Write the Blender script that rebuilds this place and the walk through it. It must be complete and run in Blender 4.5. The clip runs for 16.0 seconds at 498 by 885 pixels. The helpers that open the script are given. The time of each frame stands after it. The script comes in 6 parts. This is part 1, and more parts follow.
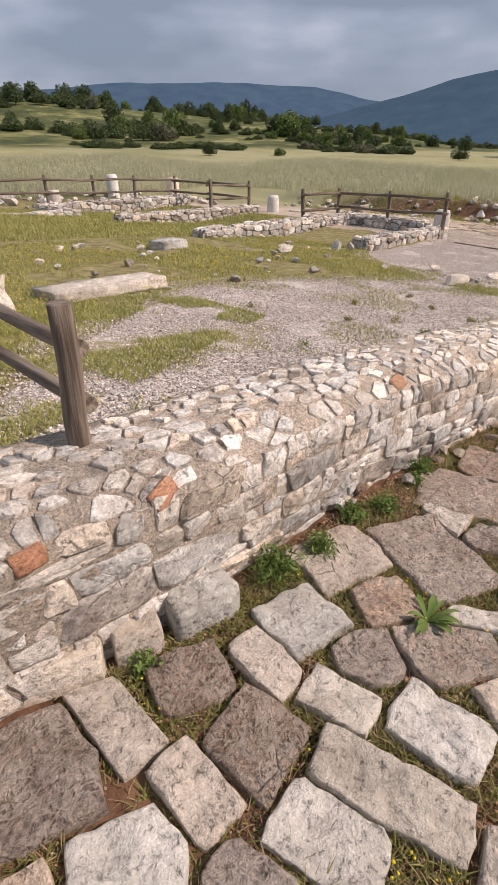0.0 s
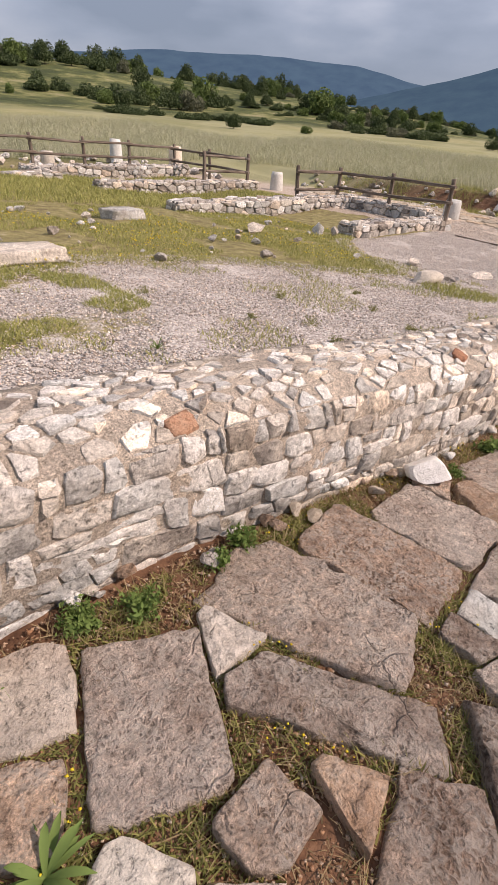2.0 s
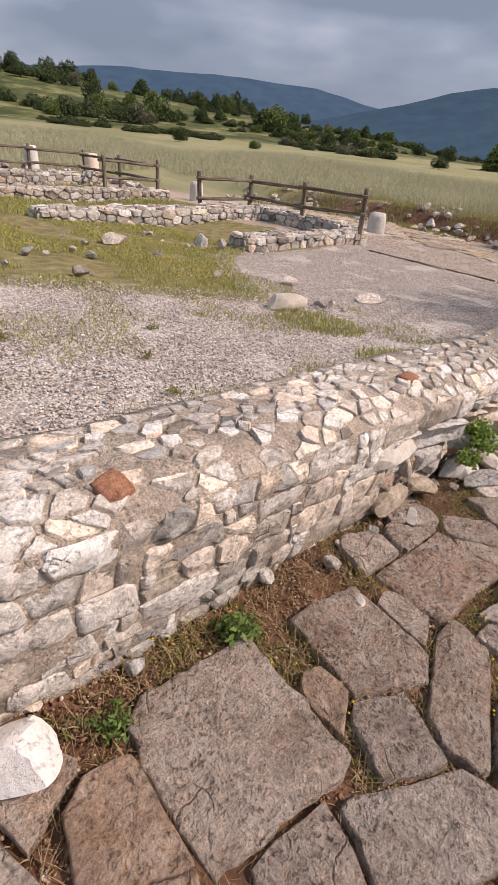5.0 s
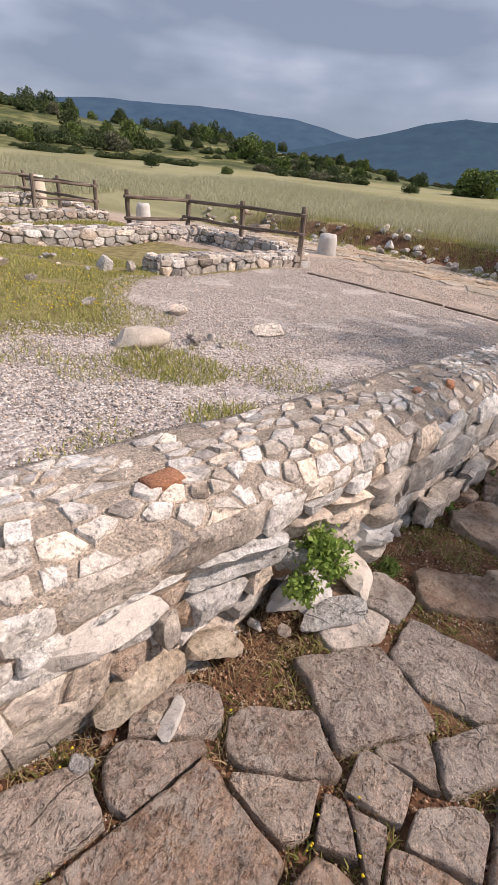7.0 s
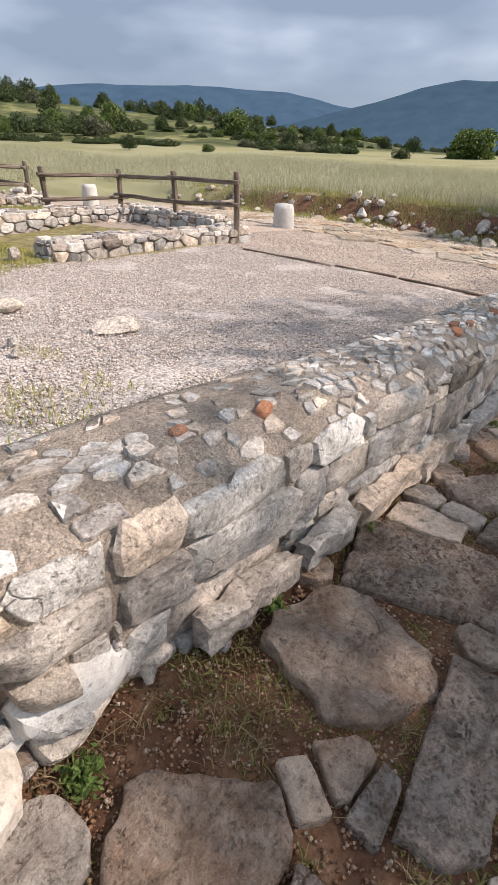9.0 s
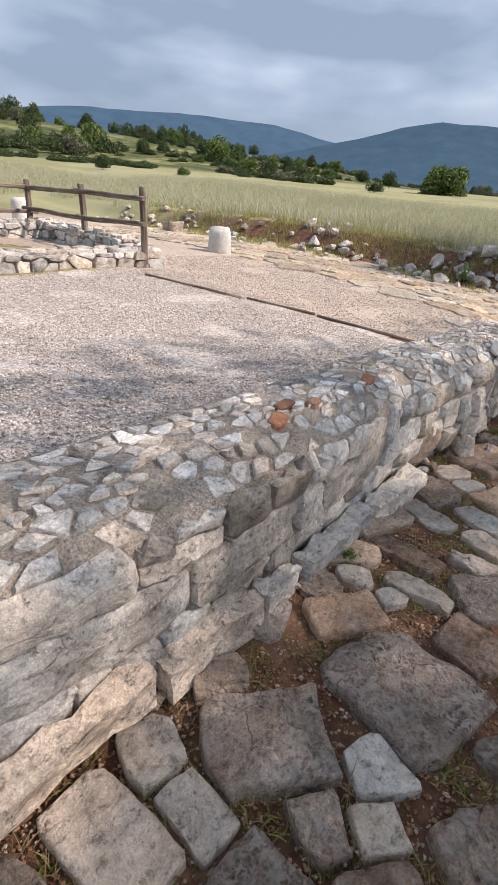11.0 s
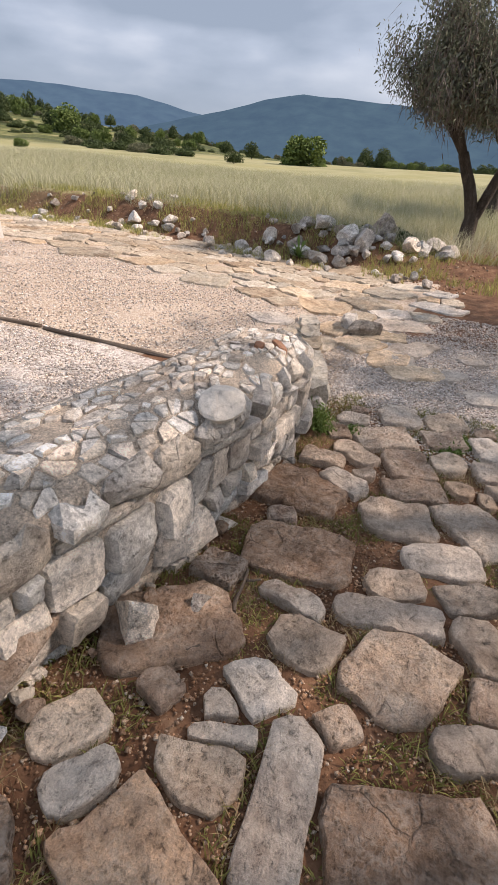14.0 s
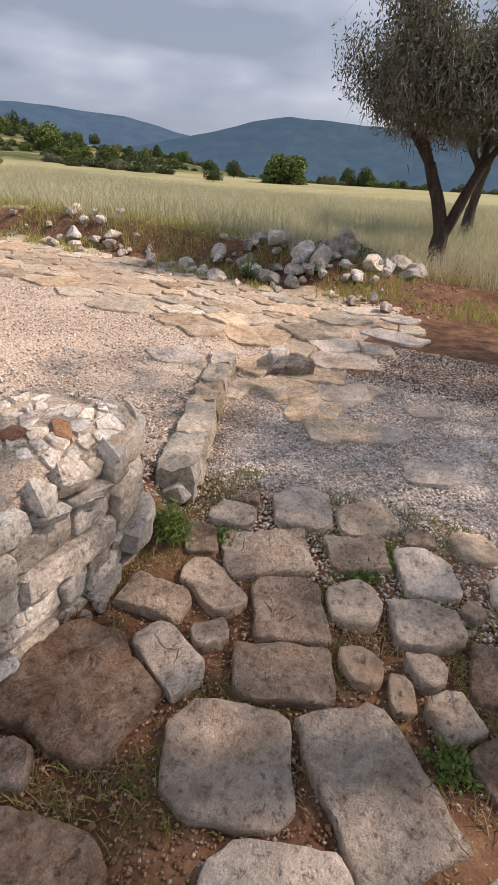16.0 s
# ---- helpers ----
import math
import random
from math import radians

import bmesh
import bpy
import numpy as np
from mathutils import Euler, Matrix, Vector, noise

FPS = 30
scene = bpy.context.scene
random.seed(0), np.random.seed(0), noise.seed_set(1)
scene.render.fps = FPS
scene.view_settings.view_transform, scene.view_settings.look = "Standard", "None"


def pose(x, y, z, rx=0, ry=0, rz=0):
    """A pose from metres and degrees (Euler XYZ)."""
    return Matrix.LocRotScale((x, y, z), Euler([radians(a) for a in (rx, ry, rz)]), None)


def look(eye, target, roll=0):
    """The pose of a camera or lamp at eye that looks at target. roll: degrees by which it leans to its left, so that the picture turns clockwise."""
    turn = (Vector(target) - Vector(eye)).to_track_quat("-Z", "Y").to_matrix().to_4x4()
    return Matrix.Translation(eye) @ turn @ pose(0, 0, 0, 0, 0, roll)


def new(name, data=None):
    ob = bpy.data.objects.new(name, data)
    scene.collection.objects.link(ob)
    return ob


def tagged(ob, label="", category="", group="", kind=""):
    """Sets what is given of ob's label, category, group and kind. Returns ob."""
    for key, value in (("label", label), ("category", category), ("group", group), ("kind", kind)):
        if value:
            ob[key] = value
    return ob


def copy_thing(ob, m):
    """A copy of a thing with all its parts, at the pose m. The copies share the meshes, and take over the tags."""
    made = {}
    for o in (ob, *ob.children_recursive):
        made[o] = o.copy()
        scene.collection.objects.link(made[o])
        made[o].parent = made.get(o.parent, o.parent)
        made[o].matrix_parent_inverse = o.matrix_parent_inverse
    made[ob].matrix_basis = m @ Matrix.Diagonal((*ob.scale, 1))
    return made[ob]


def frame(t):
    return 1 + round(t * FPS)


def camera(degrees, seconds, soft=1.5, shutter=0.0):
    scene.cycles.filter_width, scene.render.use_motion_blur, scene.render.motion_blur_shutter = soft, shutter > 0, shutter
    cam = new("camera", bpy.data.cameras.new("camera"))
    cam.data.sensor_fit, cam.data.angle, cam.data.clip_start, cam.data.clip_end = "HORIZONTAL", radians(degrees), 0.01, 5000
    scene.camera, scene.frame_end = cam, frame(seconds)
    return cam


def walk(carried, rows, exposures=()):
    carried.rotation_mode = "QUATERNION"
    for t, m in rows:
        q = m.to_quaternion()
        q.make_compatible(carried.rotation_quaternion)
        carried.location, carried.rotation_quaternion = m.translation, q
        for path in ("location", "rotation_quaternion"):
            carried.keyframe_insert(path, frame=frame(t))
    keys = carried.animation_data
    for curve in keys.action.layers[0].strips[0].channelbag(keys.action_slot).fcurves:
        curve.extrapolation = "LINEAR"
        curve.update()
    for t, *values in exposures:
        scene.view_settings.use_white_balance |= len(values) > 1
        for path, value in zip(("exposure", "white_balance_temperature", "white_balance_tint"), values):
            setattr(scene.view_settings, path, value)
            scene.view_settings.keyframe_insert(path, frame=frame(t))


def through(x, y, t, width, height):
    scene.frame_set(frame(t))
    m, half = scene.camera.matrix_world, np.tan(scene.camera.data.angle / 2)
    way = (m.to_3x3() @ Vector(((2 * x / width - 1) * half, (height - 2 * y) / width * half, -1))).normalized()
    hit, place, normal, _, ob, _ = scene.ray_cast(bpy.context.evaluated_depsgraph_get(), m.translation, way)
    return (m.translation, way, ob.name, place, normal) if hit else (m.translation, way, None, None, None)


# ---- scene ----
cam = camera(53.0, 16.0, 1.0)
METRES, EYE, TILT, LEAN, TURN = 12.5, 1.45, -30.5, 0.0, -45.0
ROWS = [
    (0.0, 0.0, 0.0, 0.0, 0.0, 0.0, -0.0),
    (0.5, 0.02, 0.0113, 0.005, -2.58, -0.29, 0.46),
    (1.0, 0.0395, 0.0285, 0.0114, -2.87, -0.95, 0.09),
    (1.5, 0.0661, 0.0462, 0.0171, -1.01, -1.9, -2.77),
    (2.0, 0.0845, 0.0683, 0.0264, 1.38, -2.0, -4.51),
    (2.5, 0.1031, 0.0858, 0.0347, 4.94, -1.44, -5.64),
    (3.0, 0.1241, 0.1034, 0.0422, 6.57, -2.99, -6.15),
    (3.5, 0.1395, 0.127, 0.0513, 5.16, -3.69, -4.36),
    (4.0, 0.1602, 0.1463, 0.0578, 2.79, -3.1, -3.85),
    (4.5, 0.1811, 0.168, 0.0673, -0.39, -1.98, -3.99),
    (5.0, 0.1993, 0.1901, 0.0786, -2.35, -0.26, -3.58),
    (7.5, 0.3069, 0.2923, 0.1209, -3.64, 2.85, -2.52),
    (8.0, 0.3332, 0.3126, 0.1261, -0.31, 2.4, -2.61),
    (8.5, 0.3597, 0.3341, 0.1356, -0.61, 1.98, -1.91),
    (9.0, 0.3833, 0.3527, 0.145, -2.64, 0.33, 0.51),
    (9.5, 0.4085, 0.3704, 0.1533, -2.91, 0.58, 0.01),
    (10.0, 0.4315, 0.3975, 0.1642, -2.8, 1.95, -1.12),
    (12.5, 0.5417, 0.4992, 0.2176, -7.69, 3.48, 0.29),
    (13.0, 0.5659, 0.5203, 0.2264, -7.68, 3.92, 0.93),
    (13.5, 0.5953, 0.5404, 0.2363, -11.75, 2.62, 2.35),
    (14.0, 0.6179, 0.5617, 0.2461, -15.96, -0.02, 6.0),
    (14.5, 0.6458, 0.5767, 0.2534, -17.66, -0.9, 7.28),
    (15.0, 0.6674, 0.5984, 0.2616, -17.7, -0.12, 7.59),
    (15.5, 0.6875, 0.6174, 0.2711, -14.49, 2.02, 6.12),
    (16.0, 0.7107, 0.6322, 0.2767, -17.1, 1.6, 6.45),
]
walk(cam, [(t, pose(0, 0, EYE, TILT, LEAN, TURN) @ pose(METRES * x, METRES * y, METRES * z, 90 + pitch, roll, yaw)) for t, x, y, z, yaw, pitch, roll in ROWS],
     [(0.0, -0.15, 6700, 18), (3.5, -0.02, 6750, 20), (5.0, -0.22, 6700, 20), (7.5, 0.0, 6550, 18), (9.0, 0.16, 6450, 14), (12.5, 0.28, 6350, 13), (14.5, 0.29, 6950, 17), (15.5, 0.32, 7000, 18), (16.0, 0.14, 7000, 19)])

# ---- light ----
SUN_FROM = Vector((0.60, -0.80, 0.95)).normalized()
sun_data = bpy.data.lights.new("sun", "SUN")
sun_data.energy, sun_data.angle, sun_data.color = 4.8, radians(1.2), (1.0, 0.86, 0.735)
sun = new("sun", sun_data)
sun.matrix_world = look(SUN_FROM * 60, (0, 0, 0))
scene.view_settings.exposure = 0.0


def node(nt, kind, **given):
    n = nt.nodes.new("ShaderNode" + kind)
    for key, value in given.items():
        n.inputs[key.replace("_", " ")].default_value = value
    return n


def ramp(nt, source, stops):
    r = nt.nodes.new("ShaderNodeValToRGB")
    while len(r.color_ramp.elements) < len(stops):
        r.color_ramp.elements.new(0.5)
    for e, (at, col) in zip(r.color_ramp.elements, stops):
        e.position = at
        e.color = (*col, 1) if not isinstance(col, (int, float)) else (col, col, col, 1)
    nt.links.new(source, r.inputs[0])
    return r.outputs[0]


def maths(nt, op, a, b=0.0):
    n = nt.nodes.new("ShaderNodeMath")
    n.operation = op
    for i, v in enumerate((a, b)):
        if isinstance(v, (int, float)):
            n.inputs[i].default_value = v
        else:
            nt.links.new(v, n.inputs[i])
    return n.outputs[0]


def blend(nt, fac, a, b, mode="MIX"):
    n = nt.nodes.new("ShaderNodeMix")
    n.data_type, n.blend_type = "RGBA", mode
    for i, v in ((0, fac), (6, a), (7, b)):
        if isinstance(v, (int, float)):
            n.inputs[i].default_value = v
        elif isinstance(v, tuple):
            n.inputs[i].default_value = (*v, 1)
        else:
            nt.links.new(v, n.inputs[i])
    return n.outputs[2]


def noise_of(nt, vec, scale, detail=4.0, rough=0.55, stretch=None):
    n = node(nt, "TexNoise", Scale=scale, Detail=detail, Roughness=rough)
    if stretch:
        m = node(nt, "Mapping", Scale=stretch)
        nt.links.new(vec, m.inputs[0])
        vec = m.outputs[0]
    nt.links.new(vec, n.inputs["Vector"])
    return n.outputs["Fac"]


# ---- sky: broken cloud over a pale sky ----
world = bpy.data.worlds.new("cloudy_sky")
scene.world = world
world.use_nodes = True
wt = world.node_tree
wt.nodes.clear()
sky = wt.nodes.new("ShaderNodeTexSky")
sky.sky_type, sky.sun_disc = "NISHITA", False
sky.sun_elevation = math.asin(SUN_FROM.z)
sky.sun_rotation = math.atan2(SUN_FROM.x, SUN_FROM.y)
coord = wt.nodes.new("ShaderNodeTexCoord")
way = coord.outputs["Generated"]
big = noise_of(wt, way, 2.6, 3.0, 0.45, (1.0, 1.0, 3.2))
fine = noise_of(wt, way, 9.0, 5.0, 0.55, (1.0, 1.0, 3.0))
cloud = maths(wt, "ADD", maths(wt, "MULTIPLY", big, 0.86), maths(wt, "MULTIPLY", fine, 0.14))
split = wt.nodes.new("ShaderNodeSeparateXYZ")
wt.links.new(way, split.inputs[0])
shade = ramp(wt, cloud, [(0.38, (0.35, 0.44, 0.57)), (0.47, (0.51, 0.61, 0.76)), (0.57, (0.78, 0.87, 1.0)), (0.66, (1.10, 1.14, 1.20))])
low = ramp(wt, split.outputs[2], [(0.05, 1.0), (0.16, 0.0)])
shade = blend(wt, maths(wt, "MULTIPLY", low, 0.75), shade, (0.29, 0.37, 0.49))
clear = blend(wt, 1.0, sky.outputs[0], (0.10, 0.10, 0.10), "MULTIPLY")
mixed = blend(wt, 0.86, clear, shade)
bg = node(wt, "Background", Strength=0.83)
wt.links.new(mixed, bg.inputs[0])
wout = wt.nodes.new("ShaderNodeOutputWorld")
wt.links.new(bg.outputs[0], wout.inputs[0])


# ---- materials ----
def blank(name, rough=0.9):
    m = bpy.data.materials.new(name)
    m.use_nodes = True
    nt = m.node_tree
    b = nt.nodes["Principled BSDF"]
    b.inputs["Roughness"].default_value = rough
    b.inputs["Specular IOR Level"].default_value = 0.25
    geo = nt.nodes.new("ShaderNodeNewGeometry")
    return m, nt, b, geo


def bumped(nt, b, height, strength, distance):
    n = node(nt, "Bump", Strength=strength, Distance=distance)
    nt.links.new(height, n.inputs["Height"])
    nt.links.new(n.outputs[0], b.inputs["Normal"])


def stone_mat(name, palette, scale=7.0, pits=0.35, relief=0.02, island=False, value=0.25, lichen=0.0, streak=None, patina=0.0, soil=0.25, cracks=0.0, gritty=0.5, karst=0.0):
    m, nt, b, geo = blank(name, 0.88)
    pos = geo.outputs["Position"]
    if island:
        rnd = geo.outputs["Random Per Island"]
    else:
        rnd = nt.nodes.new("ShaderNodeObjectInfo").outputs["Random"]
    coarse = noise_of(nt, pos, scale, 9.0, 0.68, streak)
    grain = noise_of(nt, pos, scale * 9, 6.0, 0.75)
    n = len(palette)
    mixv = maths(nt, "ADD", maths(nt, "MULTIPLY", rnd, 0.5), maths(nt, "MULTIPLY", maths(nt, "SUBTRACT", coarse, 0.34), 1.5))
    col = ramp(nt, mixv, [(0.12 + 0.8 * i / (n - 1), c) for i, c in enumerate(palette)])
    tone = maths(nt, "ADD", 1.0 - value, maths(nt, "MULTIPLY", maths(nt, "FRACT", maths(nt, "MULTIPLY", rnd, 7.31)), 2 * value))
    tone = maths(nt, "MULTIPLY", tone, ramp(nt, grain, [(0.30, 1.0 - gritty), (0.5, 1.0), (0.70, 1.0 + 0.75 * gritty)]))
    middle = noise_of(nt, pos, scale * 3.1, 7.0, 0.72)
    tone = maths(nt, "MULTIPLY", tone, ramp(nt, middle, [(0.32, 1.0 - 0.6 * gritty), (0.5, 1.0), (0.68, 1.0 + 0.5 * gritty)]))
    speck = noise_of(nt, pos, 150.0, 3.0, 0.7)
    tone = maths(nt, "MULTIPLY", tone, ramp(nt, speck, [(0.32, 1.0 - 0.45 * gritty), (0.5, 1.0), (0.66, 1.0 + 0.45 * gritty)]))
    shade_node = nt.nodes.new("ShaderNodeHueSaturation")
    nt.links.new(tone, shade_node.inputs["Value"])
    nt.links.new(col, shade_node.inputs["Color"])
    col = shade_node.outputs[0]
    spots = noise_of(nt, pos, scale * 9.0, 4.0, 0.8)
    dark = ramp(nt, spots, [(0.26, 1.0), (0.42, 0.0)])
    col = blend(nt, maths(nt, "MULTIPLY", dark, 0.6 * pits), col, (0.075, 0.058, 0.046))
    tint = ramp(nt, maths(nt, "FRACT", maths(nt, "MULTIPLY", rnd, 3.77)), [(0.0, (1.06, 0.98, 0.88)), (0.35, (1.0, 1.0, 1.0)), (0.7, (0.96, 1.0, 1.03)), (1.0, (1.10, 0.97, 0.84))])
    col = blend(nt, 1.0, col, tint, "MULTIPLY")
    if karst:
        # solution pits: small rounded hollows with pale worn rims
        bent = nt.nodes.new("ShaderNodeVectorMath")
        bent.operation = "ADD"
        wavy = node(nt, "TexNoise", Scale=16.0, Detail=3.0)
        nt.links.new(pos, wavy.inputs["Vector"])
        drift = nt.nodes.new("ShaderNodeVectorMath")
        drift.operation = "SCALE"
        drift.inputs["Scale"].default_value = 0.11
        nt.links.new(wavy.outputs["Color"], drift.inputs[0])
        nt.links.new(pos, bent.inputs[0])
        nt.links.new(drift.outputs[0], bent.inputs[1])
        cells = node(nt, "TexVoronoi", Scale=50.0)
        nt.links.new(bent.outputs[0], cells.inputs["Vector"])
        where = ramp(nt, noise_of(nt, pos, 9.0, 6.0, 0.7), [(0.40, 0.0), (0.62, 1.0)])
        hollow = maths(nt, "MULTIPLY", ramp(nt, cells.outputs["Distance"], [(0.22, 1.0), (0.44, 0.0)]), where)
        rim = maths(nt, "MULTIPLY", ramp(nt, cells.outputs["Distance"], [(0.42, 0.0), (0.64, 1.0)]), where)
        col = blend(nt, maths(nt, "MULTIPLY", hollow, 0.4 * karst), col, (0.10, 0.072, 0.056))
        col = blend(nt, maths(nt, "MULTIPLY", rim, 0.75 * karst), col, (0.64, 0.57, 0.50))
    if lichen:
        patch = ramp(nt, noise_of(nt, pos, scale * 3.0, 8.0, 0.78), [(0.46, 0.0), (0.66, 1.0)])
        col = blend(nt, maths(nt, "MULTIPLY", patch, lichen), col, (0.50, 0.445, 0.395))
    if patina:
        worn = ramp(nt, noise_of(nt, pos, 1.3, 4.0, 0.6), [(0.45, 0.0), (0.65, 1.0)])
        col = blend(nt, maths(nt, "MULTIPLY", worn, patina), col, (0.09, 0.085, 0.08))
    if cracks:
        # fine splits, nearly straight, that run out and start again
        sway = node(nt, "TexNoise", Scale=11.0, Detail=5.0, Roughness=0.6)
        nt.links.new(pos, sway.inputs["Vector"])
        shift = nt.nodes.new("ShaderNodeVectorMath")
        shift.operation = "SCALE"
        shift.inputs["Scale"].default_value = 0.05
        nt.links.new(sway.outputs["Color"], shift.inputs[0])
        moved = nt.nodes.new("ShaderNodeVectorMath")
        moved.operation = "ADD"
        nt.links.new(pos, moved.inputs[0])
        nt.links.new(shift.outputs[0], moved.inputs[1])
        net = node(nt, "TexVoronoi", Scale=4.5 + 4.0 * cracks)
        net.feature = "DISTANCE_TO_EDGE"
        nt.links.new(moved.outputs[0], net.inputs["Vector"])
        some = ramp(nt, noise_of(nt, pos, 3.4, 3.0, 0.6), [(0.66 - 0.28 * cracks, 0.0), (0.70 - 0.22 * cracks, 1.0)])
        crack = maths(nt, "MULTIPLY", ramp(nt, net.outputs["Distance"], [(0.0, 1.0), (0.024, 0.0)]), some)
        col = blend(nt, maths(nt, "MULTIPLY", crack, cracks), col, (0.06, 0.045, 0.035))
    earth = ramp(nt, noise_of(nt, pos, 2.9, 5.0, 0.65), [(0.52, 0.0), (0.70, 1.0)])
    col = blend(nt, maths(nt, "MULTIPLY", earth, soil), col, (0.24, 0.135, 0.075))
    nt.links.new(col, b.inputs["Base Color"])
    height = maths(nt, "ADD", maths(nt, "MULTIPLY", coarse, 1.0), maths(nt, "MULTIPLY", grain, 0.35))
    height = maths(nt, "ADD", maths(nt, "SUBTRACT", height, maths(nt, "MULTIPLY", dark, 0.35)), maths(nt, "MULTIPLY", middle, 0.8))
    if karst:
        height = maths(nt, "SUBTRACT", height, maths(nt, "MULTIPLY", hollow, 0.22 * karst))
    if cracks:
        height = maths(nt, "SUBTRACT", height, maths(nt, "MULTIPLY", crack, 0.35))
    height = maths(nt, "ADD", height, maths(nt, "MULTIPLY", speck, 0.10))
    bumped(nt, b, height, 1.0, relief)
    return m


LIMESTONE = [(0.33, 0.30, 0.275), (0.60, 0.56, 0.51), (0.76, 0.715, 0.66), (0.84, 0.80, 0.745), (0.88, 0.85, 0.80)]
WARM_LIME = [(0.22, 0.17, 0.13), (0.40, 0.32, 0.25), (0.50, 0.41, 0.32), (0.60, 0.55, 0.47)]
m_wall_stone = stone_mat("limestone_rubble", LIMESTONE, 5.0, 0.4, 0.026, value=0.18, patina=0.3, soil=0.25, gritty=0.42, cracks=0.25)
m_wall_rest = stone_mat("limestone_rubble_small", LIMESTONE, 7.0, 0.4, 0.018, island=True, value=0.26, patina=0.3, soil=0.2, gritty=0.42)
m_far_wall = stone_mat("limestone_dry_wall", [(0.13, 0.12, 0.115), (0.40, 0.37, 0.34), (0.60, 0.57, 0.53), (0.74, 0.71, 0.67)], 9.0, 0.35, 0.012, island=True, value=0.3, soil=0.1)
m_brick = stone_mat("old_red_tile", [(0.25, 0.12, 0.075), (0.37, 0.19, 0.115), (0.44, 0.28, 0.19)], 14.0, 0.3, 0.006, soil=0.2)
m_slab_pale = stone_mat("pale_paving", [(0.36, 0.325, 0.28), (0.52, 0.485, 0.435), (0.63, 0.595, 0.54), (0.72, 0.685, 0.63)], 4.0, 0.25, 0.03, gritty=0.3, cracks=0.15, value=0.1, soil=0.3)
m_slab_grey = stone_mat("grey_paving", [(0.31, 0.26, 0.22), (0.48, 0.42, 0.36), (0.61, 0.545, 0.48), (0.70, 0.635, 0.565)], 4.0, 0.3, 0.034, gritty=0.34, cracks=0.2, value=0.12, soil=0.35, karst=0.25)
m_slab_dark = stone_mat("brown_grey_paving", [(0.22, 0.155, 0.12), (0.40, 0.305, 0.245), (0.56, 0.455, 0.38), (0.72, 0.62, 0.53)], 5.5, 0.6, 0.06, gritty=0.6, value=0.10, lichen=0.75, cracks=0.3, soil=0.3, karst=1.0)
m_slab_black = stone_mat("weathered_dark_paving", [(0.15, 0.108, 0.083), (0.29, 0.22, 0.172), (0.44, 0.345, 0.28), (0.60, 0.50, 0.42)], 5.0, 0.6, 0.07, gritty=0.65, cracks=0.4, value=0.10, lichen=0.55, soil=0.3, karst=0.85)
m_slab_red = stone_mat("earthy_paving", [(0.22, 0.145, 0.10), (0.39, 0.275, 0.20), (0.52, 0.395, 0.30), (0.65, 0.54, 0.44)], 4.5, 0.4, 0.05, gritty=0.4, cracks=0.4, value=0.12, lichen=0.25, soil=0.3, karst=0.4)
m_slab_tan = stone_mat("tan_cobble", [(0.27, 0.212, 0.165), (0.43, 0.355, 0.29), (0.55, 0.468, 0.395), (0.65, 0.575, 0.495)], 4.0, 0.3, 0.035, gritty=0.32, value=0.14, soil=0.35, cracks=0.25)
m_sand_slab = stone_mat("ochre_paving", [(0.27, 0.205, 0.15), (0.38, 0.32, 0.245), (0.46, 0.40, 0.325), (0.53, 0.48, 0.41)], 5.0, 0.25, 0.012, value=0.15, soil=0.2)
m_rock = stone_mat("grey_white_boulder", [(0.22, 0.20, 0.18), (0.50, 0.47, 0.44), (0.66, 0.63, 0.59), (0.80, 0.77, 0.73)], 5.0, 0.5, 0.04, value=0.25, lichen=0.2, soil=0.3, gritty=0.55, cracks=0.5)
m_white = stone_mat("fresh_white_limestone", [(0.74, 0.71, 0.66), (0.84, 0.81, 0.77), (0.89, 0.87, 0.84)], 5.0, 0.06, 0.012, value=0.03, soil=0.08, gritty=0.1)
m_marble = stone_mat("column_marble", [(0.50, 0.475, 0.44), (0.64, 0.615, 0.575), (0.74, 0.72, 0.685)], 4.0, 0.2, 0.012, value=0.05, soil=0.12, gritty=0.18)
m_mortar = stone_mat("lime_mortar", [(0.32, 0.295, 0.265), (0.49, 0.46, 0.42), (0.60, 0.565, 0.52), (0.70, 0.665, 0.62)], 12.0, 0.4, 0.03, value=0.0, patina=0.4, soil=0.1)
m_pebble = stone_mat("gravel_pebble", [(0.22, 0.19, 0.17), (0.46, 0.415, 0.38), (0.62, 0.57, 0.53), (0.75, 0.71, 0.67)], 20.0, 0.0, 0.002, island=True, value=0.3, soil=0.0)
m_chip = stone_mat("earth_chips", [(0.15, 0.08, 0.045), (0.26, 0.15, 0.09), (0.38, 0.27, 0.19), (0.60, 0.54, 0.46)], 20.0, 0.0, 0.002, island=True, value=0.25, soil=0.1)


